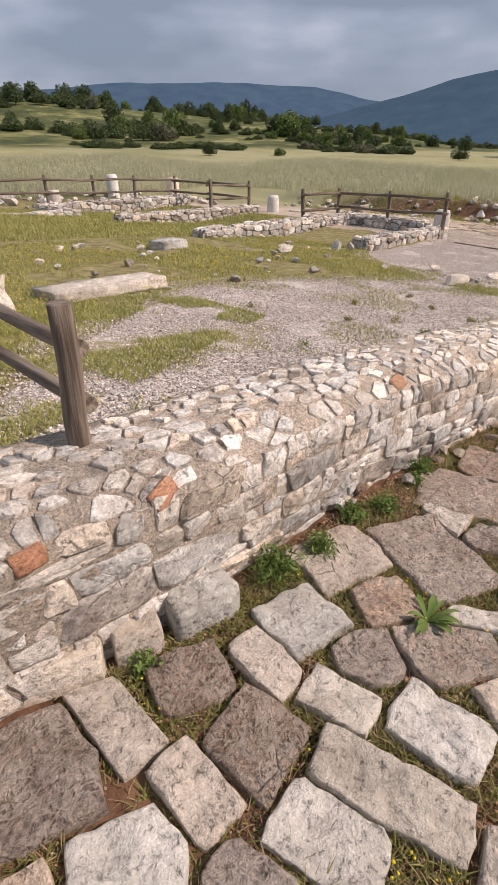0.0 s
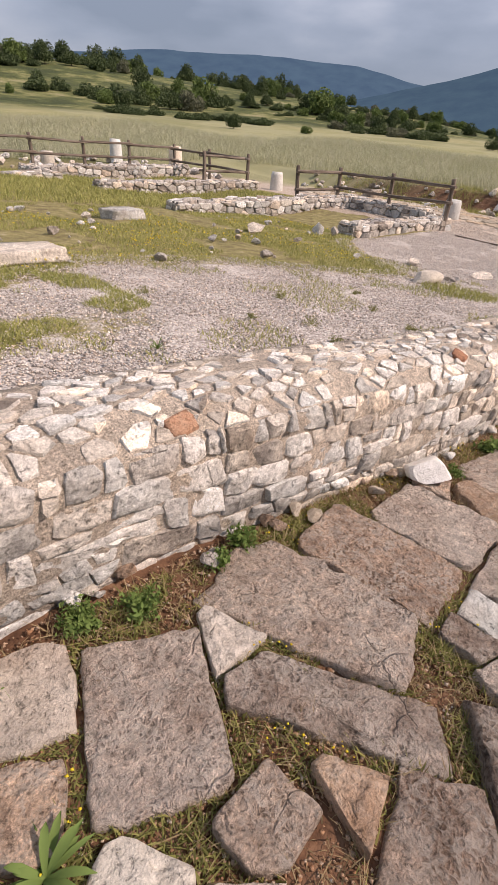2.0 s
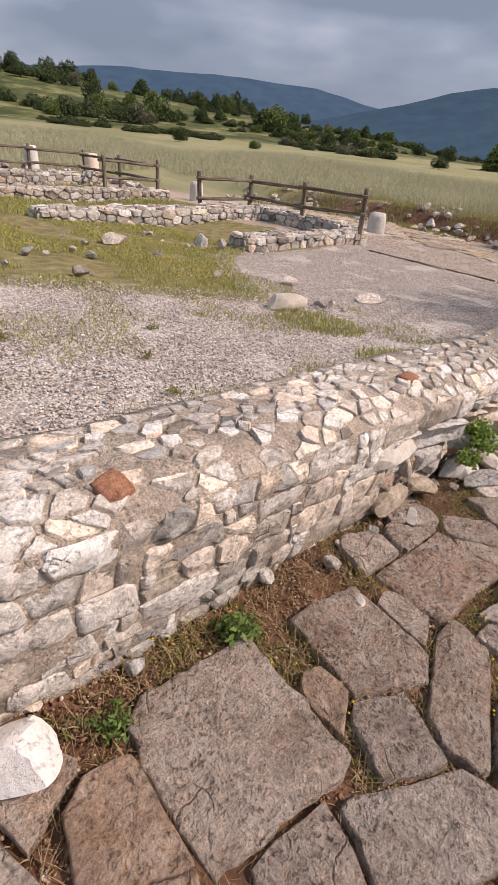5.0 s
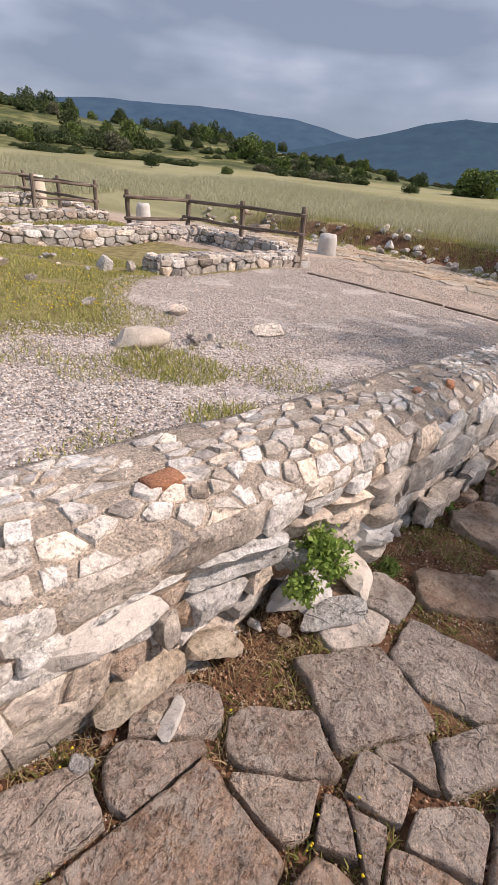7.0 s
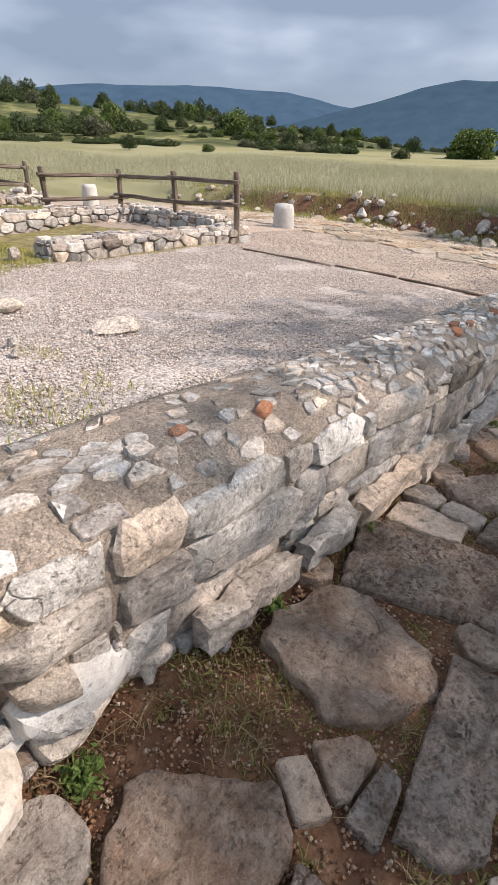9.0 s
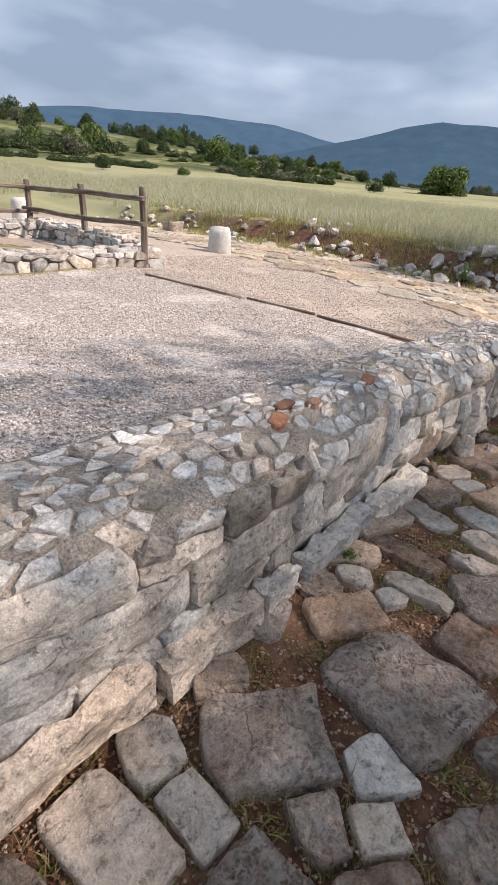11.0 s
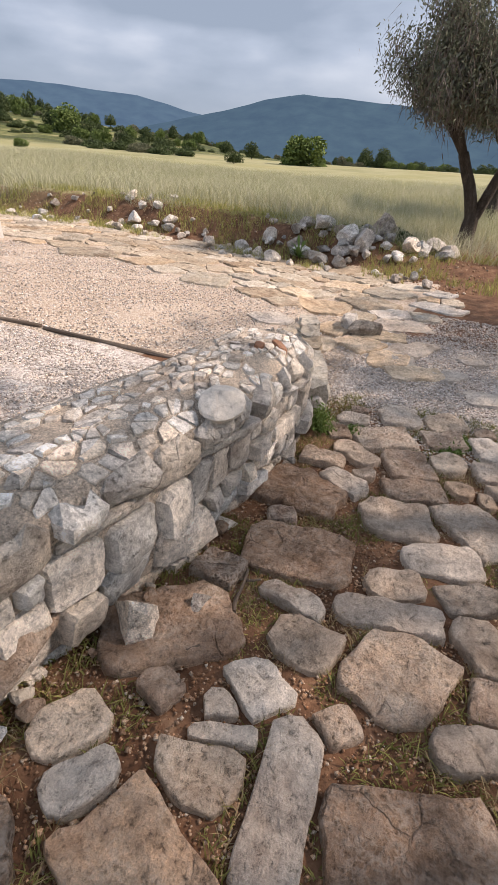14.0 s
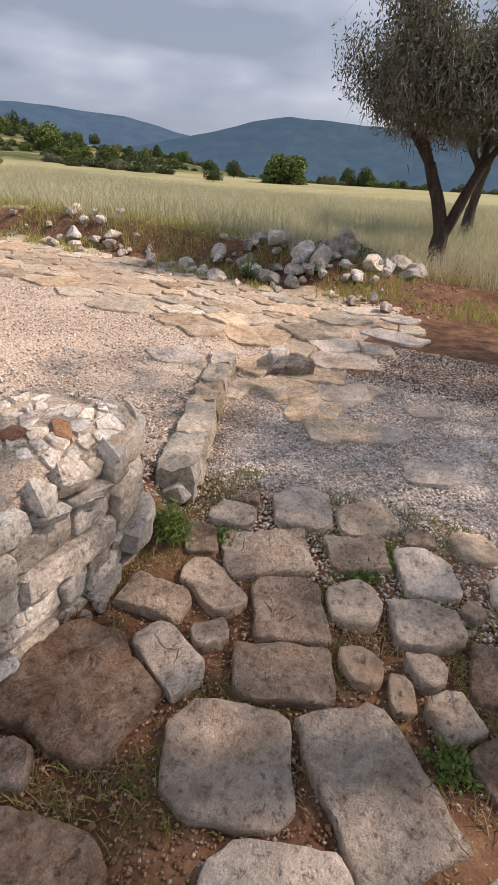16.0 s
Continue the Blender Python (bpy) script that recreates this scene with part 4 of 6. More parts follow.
slab(1.32, 0.30, 0.35, 0.20, 145, 'd')
slab(2.10, -0.10, 0.43, 0.24, 20, 'd')
slab(1.49, 0.02, 0.30, 0.10, 130, 'g')
slab(1.79, -0.13, 0.35, 0.13, 160, 'g')
slab(10.13, 0.42, 0.29, 0.11, 95, 'g')
slab(10.31, 0.57, 0.39, 0.16, 90, 'r')
slab(10.36, 0.15, 0.38, 0.29, 130, 'k')
slab(10.51, 0.29, 0.24, 0.08, 95, 'g')
slab(10.66, -0.09, 0.34, 0.19, 155, 'k')
slab(10.71, 0.31, 0.24, 0.11, 60, 'g')
slab(10.76, 0.62, 0.29, 0.18, 70, 'g')
slab(10.80, 0.09, 0.19, 0.16, 165, 'g')
slab(10.92, 0.39, 0.33, 0.16, 65, 'p')
slab(11.01, 0.72, 0.30, 0.26, 50, 'k')
slab(11.20, 0.28, 0.48, 0.29, 70, 'r')
slab(11.30, 0.59, 0.20, 0.12, 150, 'g')
slab(11.39, 0.73, 0.21, 0.15, 155, 'g')
slab(11.49, 0.34, 0.23, 0.20, 60, 'g')
slab(11.53, 0.11, 0.50, 0.17, 10, 'g')
slab(11.59, 0.33, 0.20, 0.10, 110, 'g')
slab(11.79, 0.31, 0.25, 0.17, 55, 'g')
slab(11.96, -0.34, 0.27, 0.12, 125, 'g')
slab(12.07, 0.25, 0.25, 0.23, 85, 'p')
slab(12.10, -0.08, 0.36, 0.34, 165, 'r')
slab(12.16, -0.43, 0.29, 0.22, 95, 'r')
slab(12.23, 0.39, 0.27, 0.10, 85, 'p')
slab(12.36, 0.01, 0.44, 0.20, 105, 'p')
slab(12.41, -0.35, 0.30, 0.19, 40, 'g')
slab(12.55, 0.49, 0.51, 0.37, 105, 'k')
slab(12.57, 0.04, 0.25, 0.14, 120, 'p')
slab(12.67, -0.25, 0.29, 0.21, 125, 'p')
slab(12.87, -0.10, 0.36, 0.25, 105, 'g')
slab(13.09, 0.70, 0.46, 0.45, 90, 'k')
slab(13.12, 0.12, 0.42, 0.38, 115, 'p')
slab(13.27, -0.24, 0.49, 0.38, 45, 'k')
slab(13.33, 0.53, 0.32, 0.18, 65, 'g')
slab(13.51, 0.14, 0.38, 0.25, 115, 'r')
slab(13.52, 0.46, 0.13, 0.12, 45, 'p')
slab(13.60, -0.43, 0.18, 0.14, 45, 'g')
slab(13.61, -0.25, 0.14, 0.11, 15, 'g')
slab(13.66, -0.10, 0.17, 0.12, 50, 'g')
slab(13.74, 0.58, 0.34, 0.19, 65, 'p')
slab(13.76, -0.31, 0.15, 0.13, 45, 'p')
slab(13.78, 0.24, 0.33, 0.33, 30, 'r')
slab(13.85, -0.51, 0.26, 0.10, 5, 'r')
slab(13.98, -0.27, 0.29, 0.29, 25, 'g')
slab(14.00, 0.79, 0.23, 0.14, 35, 'r')
slab(14.06, 0.47, 0.41, 0.30, 125, 'r')
slab(14.28, -0.20, 0.34, 0.30, 25, 'g')
slab(14.29, 0.07, 0.31, 0.25, 125, 'r')
slab(14.50, 0.44, 0.38, 0.32, 25, 'p')
slab(14.62, -0.41, 0.22, 0.18, 30, 'p')

def filler(x0, x1, y0, y1, tries, lo, hi, kinds, rng, gap=0.03):
    for _ in range(tries):
        x, y = rng.uniform(x0, x1), rng.uniform(y0, y1)
        r = rng.uniform(lo, hi)
        s = (x, y, 2 * r * rng.uniform(0.9, 1.3), 2 * r * rng.uniform(0.7, 1.0), rng.uniform(0, math.pi), rng.choice(kinds))
        good = not (6.85 < x < 7.65 and y > 0.3)
        for o in slabs:
            dx, dy = o[0] - x, o[1] - y
            d = math.hypot(dx, dy)
            if d < 1.2 and d < reach(s, dx, dy) + reach(o, dx, dy) - gap:
                good = False
                break
        if good:
            slabs.append(s)


fill_rng = random.Random(5)
filler(-2.5, 2.2, -1.3, 0.95, 900, 0.12, 0.24, "pggd", fill_rng)
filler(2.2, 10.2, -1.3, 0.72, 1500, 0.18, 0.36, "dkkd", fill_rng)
filler(10.0, 14.6, -1.2, 0.78, 1600, 0.11, 0.2, "grktr", fill_rng)
filler(-2.5, 14.6, -1.2, 0.8, 1500, 0.04, 0.085, "rdgd", fill_rng, 0.0)
filler(14.6, 17.0, -0.9, 1.2, 14, 0.1, 0.2, "q", fill_rng, -0.25)
road_paving = thing("paving_road", "ancient road of worn irregular limestone slabs with earth joints", "paving", kind="structure")
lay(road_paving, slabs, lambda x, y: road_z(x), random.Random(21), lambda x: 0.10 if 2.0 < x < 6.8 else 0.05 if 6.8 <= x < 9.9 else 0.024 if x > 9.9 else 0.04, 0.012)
road_rings = list(laid)

slabs = []
side_rng = random.Random(9)
filler(17.2, 20.7, 1.6, 14.5, 1500, 0.22, 0.42, "s", side_rng, 0.0)
filler(17.0, 20.7, 1.6, 14.5, 900, 0.10, 0.2, "s", side_rng, 0.0)
filler(15.6, 20.0, 0.4, 2.4, 45, 0.12, 0.28, "sq", side_rng, -0.03)
side_paving = thing("paving_cross_street", "sunlit ochre limestone slabs of a crossing street", "paving", kind="structure")
lay(side_paving, slabs, land_z, random.Random(22), 0.09, 0.012)


# ---- round timber ----
def pole(name, p, q, r0, r1, parent, rng, sides=10):
    p, q = Vector(p), Vector(q)
    length = (q - p).length
    bm = bmesh.new()
    rows, rings, sd = 7, [], rng.uniform(0, 50)
    for k in range(rows):
        t = k / (rows - 1)
        r = r0 + (r1 - r0) * t
        bend = Vector((noise.noise((t * 2, sd, 0.0)), noise.noise((t * 2, sd, 9.0)), 0)) * 0.02
        rings.append([bm.verts.new((bend.x + r * (1 + 0.10 * noise.noise((math.cos(a), math.sin(a), t * 3 + sd))) * math.cos(a), bend.y + r * math.sin(a), t * length)) for a in (2 * math.pi * j / sides for j in range(sides))])
    for k in range(rows - 1):
        for j in range(sides):
            bm.faces.new((rings[k][j], rings[k][(j + 1) % sides], rings[k + 1][(j + 1) % sides], rings[k + 1][j]))
    bm.faces.new(rings[0][::-1])
    bm.faces.new(rings[-1])
    ob = part(name, bm, m_wood, parent)
    for f in ob.data.polygons:
        f.use_smooth = len(f.vertices) == 4
    ob.matrix_basis = Matrix.Translation(p) @ (q - p).to_track_quat("Z", "Y").to_matrix().to_4x4()
    return ob


# ---- kerb line, tiles and single rocks by the wall ----
def kerb(x0, y0, x1, y1, width, z, tall=0.13, mat=None):
    rng = random.Random(int(x0 * 100))
    length = math.hypot(x1 - x0, y1 - y0)
    bm = bmesh.new()
    bmesh.ops.create_cube(bm, size=1.0)
    bmesh.ops.subdivide_edges(bm, edges=bm.edges[:], cuts=7, use_grid_fill=True)
    for v in bm.verts:
        v.co = Vector((v.co.x * length, v.co.y * width * (1 - 0.12 * (2 * v.co.x) ** 4), v.co.z * tall))
        r = noise.fractal(v.co * 7 + Vector((x0 * 5, 0, 0)), 1.0, 2.0, 3)
        e = max(abs(v.co.y) / width, abs(v.co.z) / tall)
        v.co *= 1 - 0.06 * max(0, abs(v.co.y) / width + abs(v.co.z) / tall - 0.7)
        v.co += Vector((0.012 * r, 0.034 * r, 0.034 * noise.fractal(v.co * 9 + Vector((0, x0 * 3, 0)), 0.8, 2.0, 4)))
    ob = smooth(part("kerb_stone", bm, mat or m_wall_stone), 50)
    ob.matrix_basis = pose((x0 + x1) / 2, (y0 + y1) / 2, z + (0.035 if mat is None else 0.0), rng.uniform(-6, 6), math.degrees(math.atan2(0.03, 1)), math.degrees(math.atan2(y1 - y0, x1 - x0)))
    return tagged(ob, "long weathered grey limestone kerb block at the wall foot", "kerb stone", "kerb blocks along the wall")


for ka, kb in ((0.0, 0.19), (0.20, 0.42), (0.43, 0.60), (0.61, 0.82), (0.83, 1.0)):
    ax, ay, bx, by = 14.16 + 2.2 * ka, 1.05 + 0.95 * ka, 14.16 + 2.2 * kb, 1.05 + 0.95 * kb
    kerb(ax, ay, bx, by, 0.21, float(land_z((ax + bx) / 2 - 0.1, (ay + by) / 2 + 0.35)) - 0.09, 0.20, m_sand_slab)
kerb(7.45, 0.80, 7.95, 0.80, 0.10, -0.66)
kerb(8.0, 0.79, 8.36, 0.80, 0.10, -0.67)
kerb(8.42, 0.80, 9.02, 0.80, 0.10, -0.70)
kerb(9.07, 0.80, 9.52, 0.81, 0.11, -0.76)
kerb(9.56, 0.81, 9.78, 0.82, 0.10, -0.80)
kerb(9.84, 0.82, 10.4, 0.83, 0.12, -0.82)
kerb(10.46, 0.82, 11.02, 0.84, 0.13, -0.86)
for sq in ((0.28, 0.0, 0.10, 0.05, 0.1), (0.07, -0.12, 0.05, 0.11, 0.0), (0.72, 0.02, 0.12, 0.05, 0.3), (2.25, 0.06, 0.12, 0.07, 0.2), (4.15, 0.12, 0.10, 0.09, 0.3), (5.9, 0.2, 0.14, 0.07, 0.1),
           (7.62, 0.2, 0.06, 0.05, 0.2), (8.0, 0.16, 0.09, 0.05, 0.4), (9.9, 0.18, 0.11, 0.07, 0.3), (10.05, 0.26, 0.12, 0.06, 0.1), (10.2, 0.2, 0.08, 0.06, 0.2), (10.75, 0.2, 0.13, 0.07, 0.3), (13.35, 0.2, 0.09, 0.06, 0.3), (13.5, 0.12, 0.1, 0.07, 0.9)):
    wall_tile(*sq)
rock(3.71, 0.86, 0.15, 0.13, 0.12, -35, m_white, "bright white broken limestone lump at the wall foot", chops=16, rough=0.03, sink=0.1)
rock(12.52, 0.90, 0.14, 0.10, 0.068, 15, m_marble, "smooth pale boulder set on the wall crown", "boulder", z=float(wall_top(12.52)) - 0.06, sink=0.2, chops=3, rough=0.05)
rock(11.78, 0.80, 0.12, 0.10, 0.11, 40, m_rock, "grey white block leaning at the wall foot", sink=0.2)
rock(5.57, 0.955, 0.32, 0.12, 0.068, -3, m_marble, "long smooth white stone in the lower wall face", z=-0.17, chops=4, rough=0.05, tip=-8)
rock(5.78, 0.99, 0.15, 0.12, 0.13, 0, m_slab_grey, "dark rounded stone in the wall face", z=-0.10, chops=5, rough=0.06)
rock(5.70, 0.92, 0.20, 0.10, 0.09, 8, m_sand_slab, "ochre limestone block under the wall", z=-0.50, chops=8)
rock(5.95, 0.90, 0.13, 0.09, 0.08, -20, m_sand_slab, "ochre limestone block under the wall", z=-0.53, chops=8)
rock(5.68, 0.79, 0.08, 0.05, 0.04, 30, m_marble, "white broken limestone piece on the earth", sink=0.2)
rock(4.95, 0.62, 0.035, 0.03, 0.03, 30, m_white, "white broken limestone piece on the earth", sink=0.2)
rock(6.45, 0.70, 0.17, 0.08, 0.06, -15, m_rock, "pale grey slab fallen from the wall", sink=0.2, chops=8)
rock(6.42, 0.86, 0.17, 0.06, 0.10, -10, m_marble, "white split stone leaning at the wall", sink=0.2, chops=8)
rock(6.75, 0.78, 0.18, 0.10, 0.10, 50, m_marble, "fallen pale wall stone", sink=0.2)
rock(6.5, 0.84, 0.13, 0.09, 0.07, 20, m_marble, "fallen pale wall stone", sink=0.2)
rock(7.02, 0.92, 0.25, 0.12, 0.14, 2, m_marble, "large pale stone in the lower wall face", z=-0.60, chops=7, rough=0.07)
rock(11.35, 0.95, 0.26, 0.10, 0.13, 3, m_slab_red, "ochre stained block in the lower wall face", z=float(road_z(11.35)) + 0.08, chops=6)
twig_rng = random.Random(3)
for a, b in (((12.05, 0.55), (12.3, 0.62)), ((11.75, 0.62), (12.0, 0.5)), ((12.2, 0.7), (12.28, 0.55))):
    tw = thing("stick", "broken brown stick lying on the earth", "stick", "sticks")
    pole("branch", (a[0], a[1], float(road_z(a[0])) + 0.01), (b[0], b[1], float(road_z(b[0])) + 0.015), 0.009, 0.006, tw, twig_rng, 6)
rock(12.0, 0.68, 0.06, 0.05, 0.05, 0, m_rock, "small grey stone at the wall foot", sink=0.2)
rock(14.15, 1.05, 0.12, 0.09, 0.10, 0, m_rock, "grey stone at the wall end", sink=0.3)

foot_rng = random.Random(77)
for k in range(70):
    x = foot_rng.uniform(1.6, 13.4)
    s = foot_rng.uniform(0.018, 0.045)
    rock(x, float(wall_front(x)) - foot_rng.uniform(-0.02, 0.10), s * 1.3, s, s * 0.8, foot_rng.uniform(0, 180), foot_rng.choice((m_slab_pale, m_slab_red, m_rock)), "small loose stone at the wall foot", level=2, sink=0.2)
for k in range(30):
    x, q = foot_rng.uniform(5.6, 6.9), foot_rng.uniform(0.0, 0.30)
    s = foot_rng.uniform(0.05, 0.095)
    rock(x, float(wall_front(x)) + 0.09 - 0.12 * (0.3 - q), s * 1.3, s, s * 0.75, foot_rng.uniform(-30, 30), foot_rng.choice((m_rock, m_rock, m_marble, m_slab_red)), "loose stone in the collapsed wall face", z=float(road_z(x)) + q, sink=0.3, group="fallen wall stones")

# stones on the yard
rock(7.25, 3.08, 0.24, 0.12, 0.09, -20, m_marble, "rounded pale limestone rock at the edge of the grass", chops=3, rough=0.05)
rock(8.74, 3.04, 0.22, 0.14, 0.05, -10, m_rock, "flat pale limestone rock on gravel", chops=7, rough=0.05)
rock(8.35, 3.95, 0.16, 0.10, 0.06, 20, m_rock, "flat pale limestone rock on gravel")
for dx, dy, s in ((0.45, -0.12, 0.06), (0.55, 0.02, 0.07), (0.62, -0.25, 0.05), (0.35, 0.1, 0.045), (0.7, -0.05, 0.05), (0.2, -0.3, 0.04)):
    rock(7.25 + dx, 3.08 + dy, s, s * 0.8, s * 0.7, 30 * dx, m_rock, "small limestone rock beside the grass")
grass_rng = random.Random(4)
for k in range(75):
    x, y = grass_rng.uniform(2.0, 10.5), grass_rng.uniform(4.3, 8.6)
    if y < float(np.interp(x, [2, 3.6, 5.2, 6.6, 7.4, 8.4, 9.2, 10.5], [3.5, 4.7, 4.4, 3.6, 3.3, 4.9, 5.7, 6.2])) + 0.15 or (x > 9.6 and y > 5.8):
        continue
    s = 0.02 + 0.06 * grass_rng.random() ** 2
    rock(x, y, s * 1.4, s, s * 0.8, grass_rng.uniform(0, 180), m_rock, "small limestone rock in short grass", level=2)
rock(7.7, 6.7, 0.3, 0.16, 0.10, 20, m_rock, "low pile of limestone rubble in grass")
rock(9.2, 6.6, 0.15, 0.12, 0.14, 20, m_rock, "grey limestone rock by the wall end")
rock(9.6, 6.5, 0.13, 0.12, 0.1, 70, m_rock, "grey limestone rock by the wall end")


def worked_slab(x, y, length, width, tall, turn, label, mat=None):
    bm = bmesh.new()
    bmesh.ops.create_cube(bm, size=1.0)
    bmesh.ops.subdivide_edges(bm, edges=bm.edges[:], cuts=5, use_grid_fill=True)
    for v in bm.verts:
        taper = 1 - 0.25 * max(0, v.co.x + 0.2)
        v.co = Vector((v.co.x * length, v.co.y * width * taper, v.co.z * tall))
        v.co += v.co.normalized() * 0.07 * noise.fractal(v.co * 4, 0.9, 2.0, 4)
    ob = smooth(part("stone_slab", bm, mat or m_wall_stone))
    ob.matrix_basis = pose(x, y, float(land_z(x, y)) + tall * 0.35, 0, 2, turn)
    return tagged(ob, label, "stone slab")


worked_slab(2.75, 4.95, 1.35, 0.42, 0.12, 2, "long pale weathered limestone slab lying in grass")
worked_slab(5.75, 7.75, 0.7, 0.35, 0.16, 10, "pale broken limestone block lying in grass")
worked_slab(20.1, 13.4, 0.7, 0.4, 0.35, 80, "grey worked stone block beside the street")
worked_slab(1.35, 4.4, 0.35, 0.3, 0.4, 20, "white limestone block at the edge of grass")


def column_stub(x, y, r, tall, lean=0.0):
    bm = bmesh.new()
    n, rows = 20, 7
    ring = []
    for k in range(rows):
        q = k / (rows - 1)
        rr = r * (1.06 - 0.12 * q) * (1 if k < rows - 1 else 0.9)
        ring.append([bm.verts.new((rr * math.cos(a) * (1 + 0.05 * noise.noise((math.cos(a) * 2, q * 3, x))), rr * math.sin(a) * (1 + 0.05 * noise.noise((math.sin(a) * 2, q * 3, y))), tall * q + (0.03 * noise.noise((math.cos(a), math.sin(a), x)) if k >= rows - 2 else 0))) for a in (2 * math.pi * j / n for j in range(n))])
    for k in range(rows - 1):
        for j in range(n):
            bm.faces.new((ring[k][j], ring[k][(j + 1) % n], ring[k + 1][(j + 1) % n], ring[k + 1][j]))
    bm.faces.new(ring[-1])
    ob = smooth(part("column_stub", bm, m_marble))
    ob.matrix_basis = pose(x, y, float(land_z(x, y)) - 0.04, lean, 0, 0)
    return tagged(ob, "broken white marble column stub standing on the street edge", "column", "column stubs")


column_stub(16.7, 7.95, 0.24, 0.52)
column_stub(15.5, 14.2, 0.22, 0.60)
column_stub(14.6, 19.2, 0.27, 1.0)
column_stub(14.3, 23.5, 0.27, 1.0)
column_stub(9.9, 20.6, 0.24, 0.55)


# ---- fences and logs ----
def fence(posts, label, top_above=0.06, rails=(0.13, 0.50), r=0.05, seed=1, ext=0.12):
    rng = random.Random(seed)
    f = thing("fence", label, "fence", "log rail fences")
    for x, y, zt, zb in posts:
        pole("post", (x + rng.uniform(-0.02, 0.02), y, zb - 0.1), (x, y + rng.uniform(-0.02, 0.02), zt), r * 1.1, r, f, rng)
    for a, b in zip(posts, posts[1:]):
        for down in rails:
            da, db = down + rng.uniform(-0.03, 0.03), down + rng.uniform(-0.03, 0.03)
            d = (Vector(b[:2]) - Vector(a[:2])).normalized()
            off = Vector((-d.y, d.x)) * r * 1.2
            d = d * ext
            pole("rail", (a[0] - d.x - off.x, a[1] - d.y - off.y, a[2] - da), (b[0] + d.x - off.x, b[1] + d.y - off.y, b[2] - db), r * 0.8, r * 0.7, f, rng)
    return f


def post_at(x, y, zt):
    return (x, y, zt, float(land_z(x, y)))


fence([post_at(11.79, 9.68, 0.50), post_at(13.43, 9.66, 0.45), post_at(13.5, 8.03, 0.46), post_at(13.42, 6.34, 0.50)], "weathered brown log rail fence round an excavated room", seed=2)
fence([post_at(3.0, 17.1, 0.85), post_at(4.7, 17.1, 0.82), post_at(6.35, 17.1, 0.78), post_at(8.0, 17.1, 0.74), post_at(9.66, 17.1, 0.68), post_at(11.3, 17.1, 0.63), post_at(13.2, 17.2, 0.54), post_at(13.25, 15.2, 0.52), post_at(13.24, 13.24, 0.52), post_at(11.5, 13.2, 0.58)], "weathered brown log rail fence behind the far rooms", seed=3)
near_z = float(wall_top(0.6))
fence([(0.64, 1.44, 1.06, near_z - 0.02), (0.66, 3.2, 1.02, float(land_z(0.63, 3.2)))], "dark weathered log rail fence standing on the long wall", rails=(0.12, 0.36), r=0.037, seed=4, ext=0.01)
log_rng = random.Random(8)
for a, b in (((12.95, 5.75), (13.38, 4.33)), ((13.45, 4.3), (13.74, 3.42)), ((13.74, 3.38), (14.1, 1.65))):
    za, zb = float(land_z(*a)), float(land_z(*b))
    lg = thing("log", "grey split log edging between gravel and sandy ground", "log", "edging logs")
    pole("trunk", (a[0], a[1], za - 0.006), (b[0], b[1], zb - 0.006), 0.018, 0.02, lg, log_rng)


# ---- trees and bushes ----
def tube(verts, faces, p, q, r0, r1, sides=7):
    d = (q - p).normalized()
    side = d.orthogonal().normalized()
    up = d.cross(side)
    o = len(verts)
    for c, r in ((p, r0), (q, r1)):
        for j in range(sides):
            a = 2 * math.pi * j / sides
            verts.append(tuple(c + (side * math.cos(a) + up * math.sin(a)) * r))
    for j in range(sides):
        faces.append((o + j, o + (j + 1) % sides, o + sides + (j + 1) % sides, o + sides + j))


def leaf_quads(centres, size, rng, droop=0.0, aspect=0.35):
    n = len(centres)
    c = np.asarray(centres)
    d = rng.normal(size=(n, 3))
    d[:, 2] -= droop
    d /= np.linalg.norm(d, axis=1, keepdims=True)
    e = rng.normal(size=(n, 3))
    e -= d * (e * d).sum(1, keepdims=True)
    e /= np.linalg.norm(e, axis=1, keepdims=True)
    s = size * rng.uniform(0.6, 1.4, (n, 1))
    v = np.stack([c - d * s, c + e * s * aspect, c + d * s, c - e * s * aspect], 1).reshape(-1, 3)
    return v, np.arange(4 * n).reshape(-1, 4)


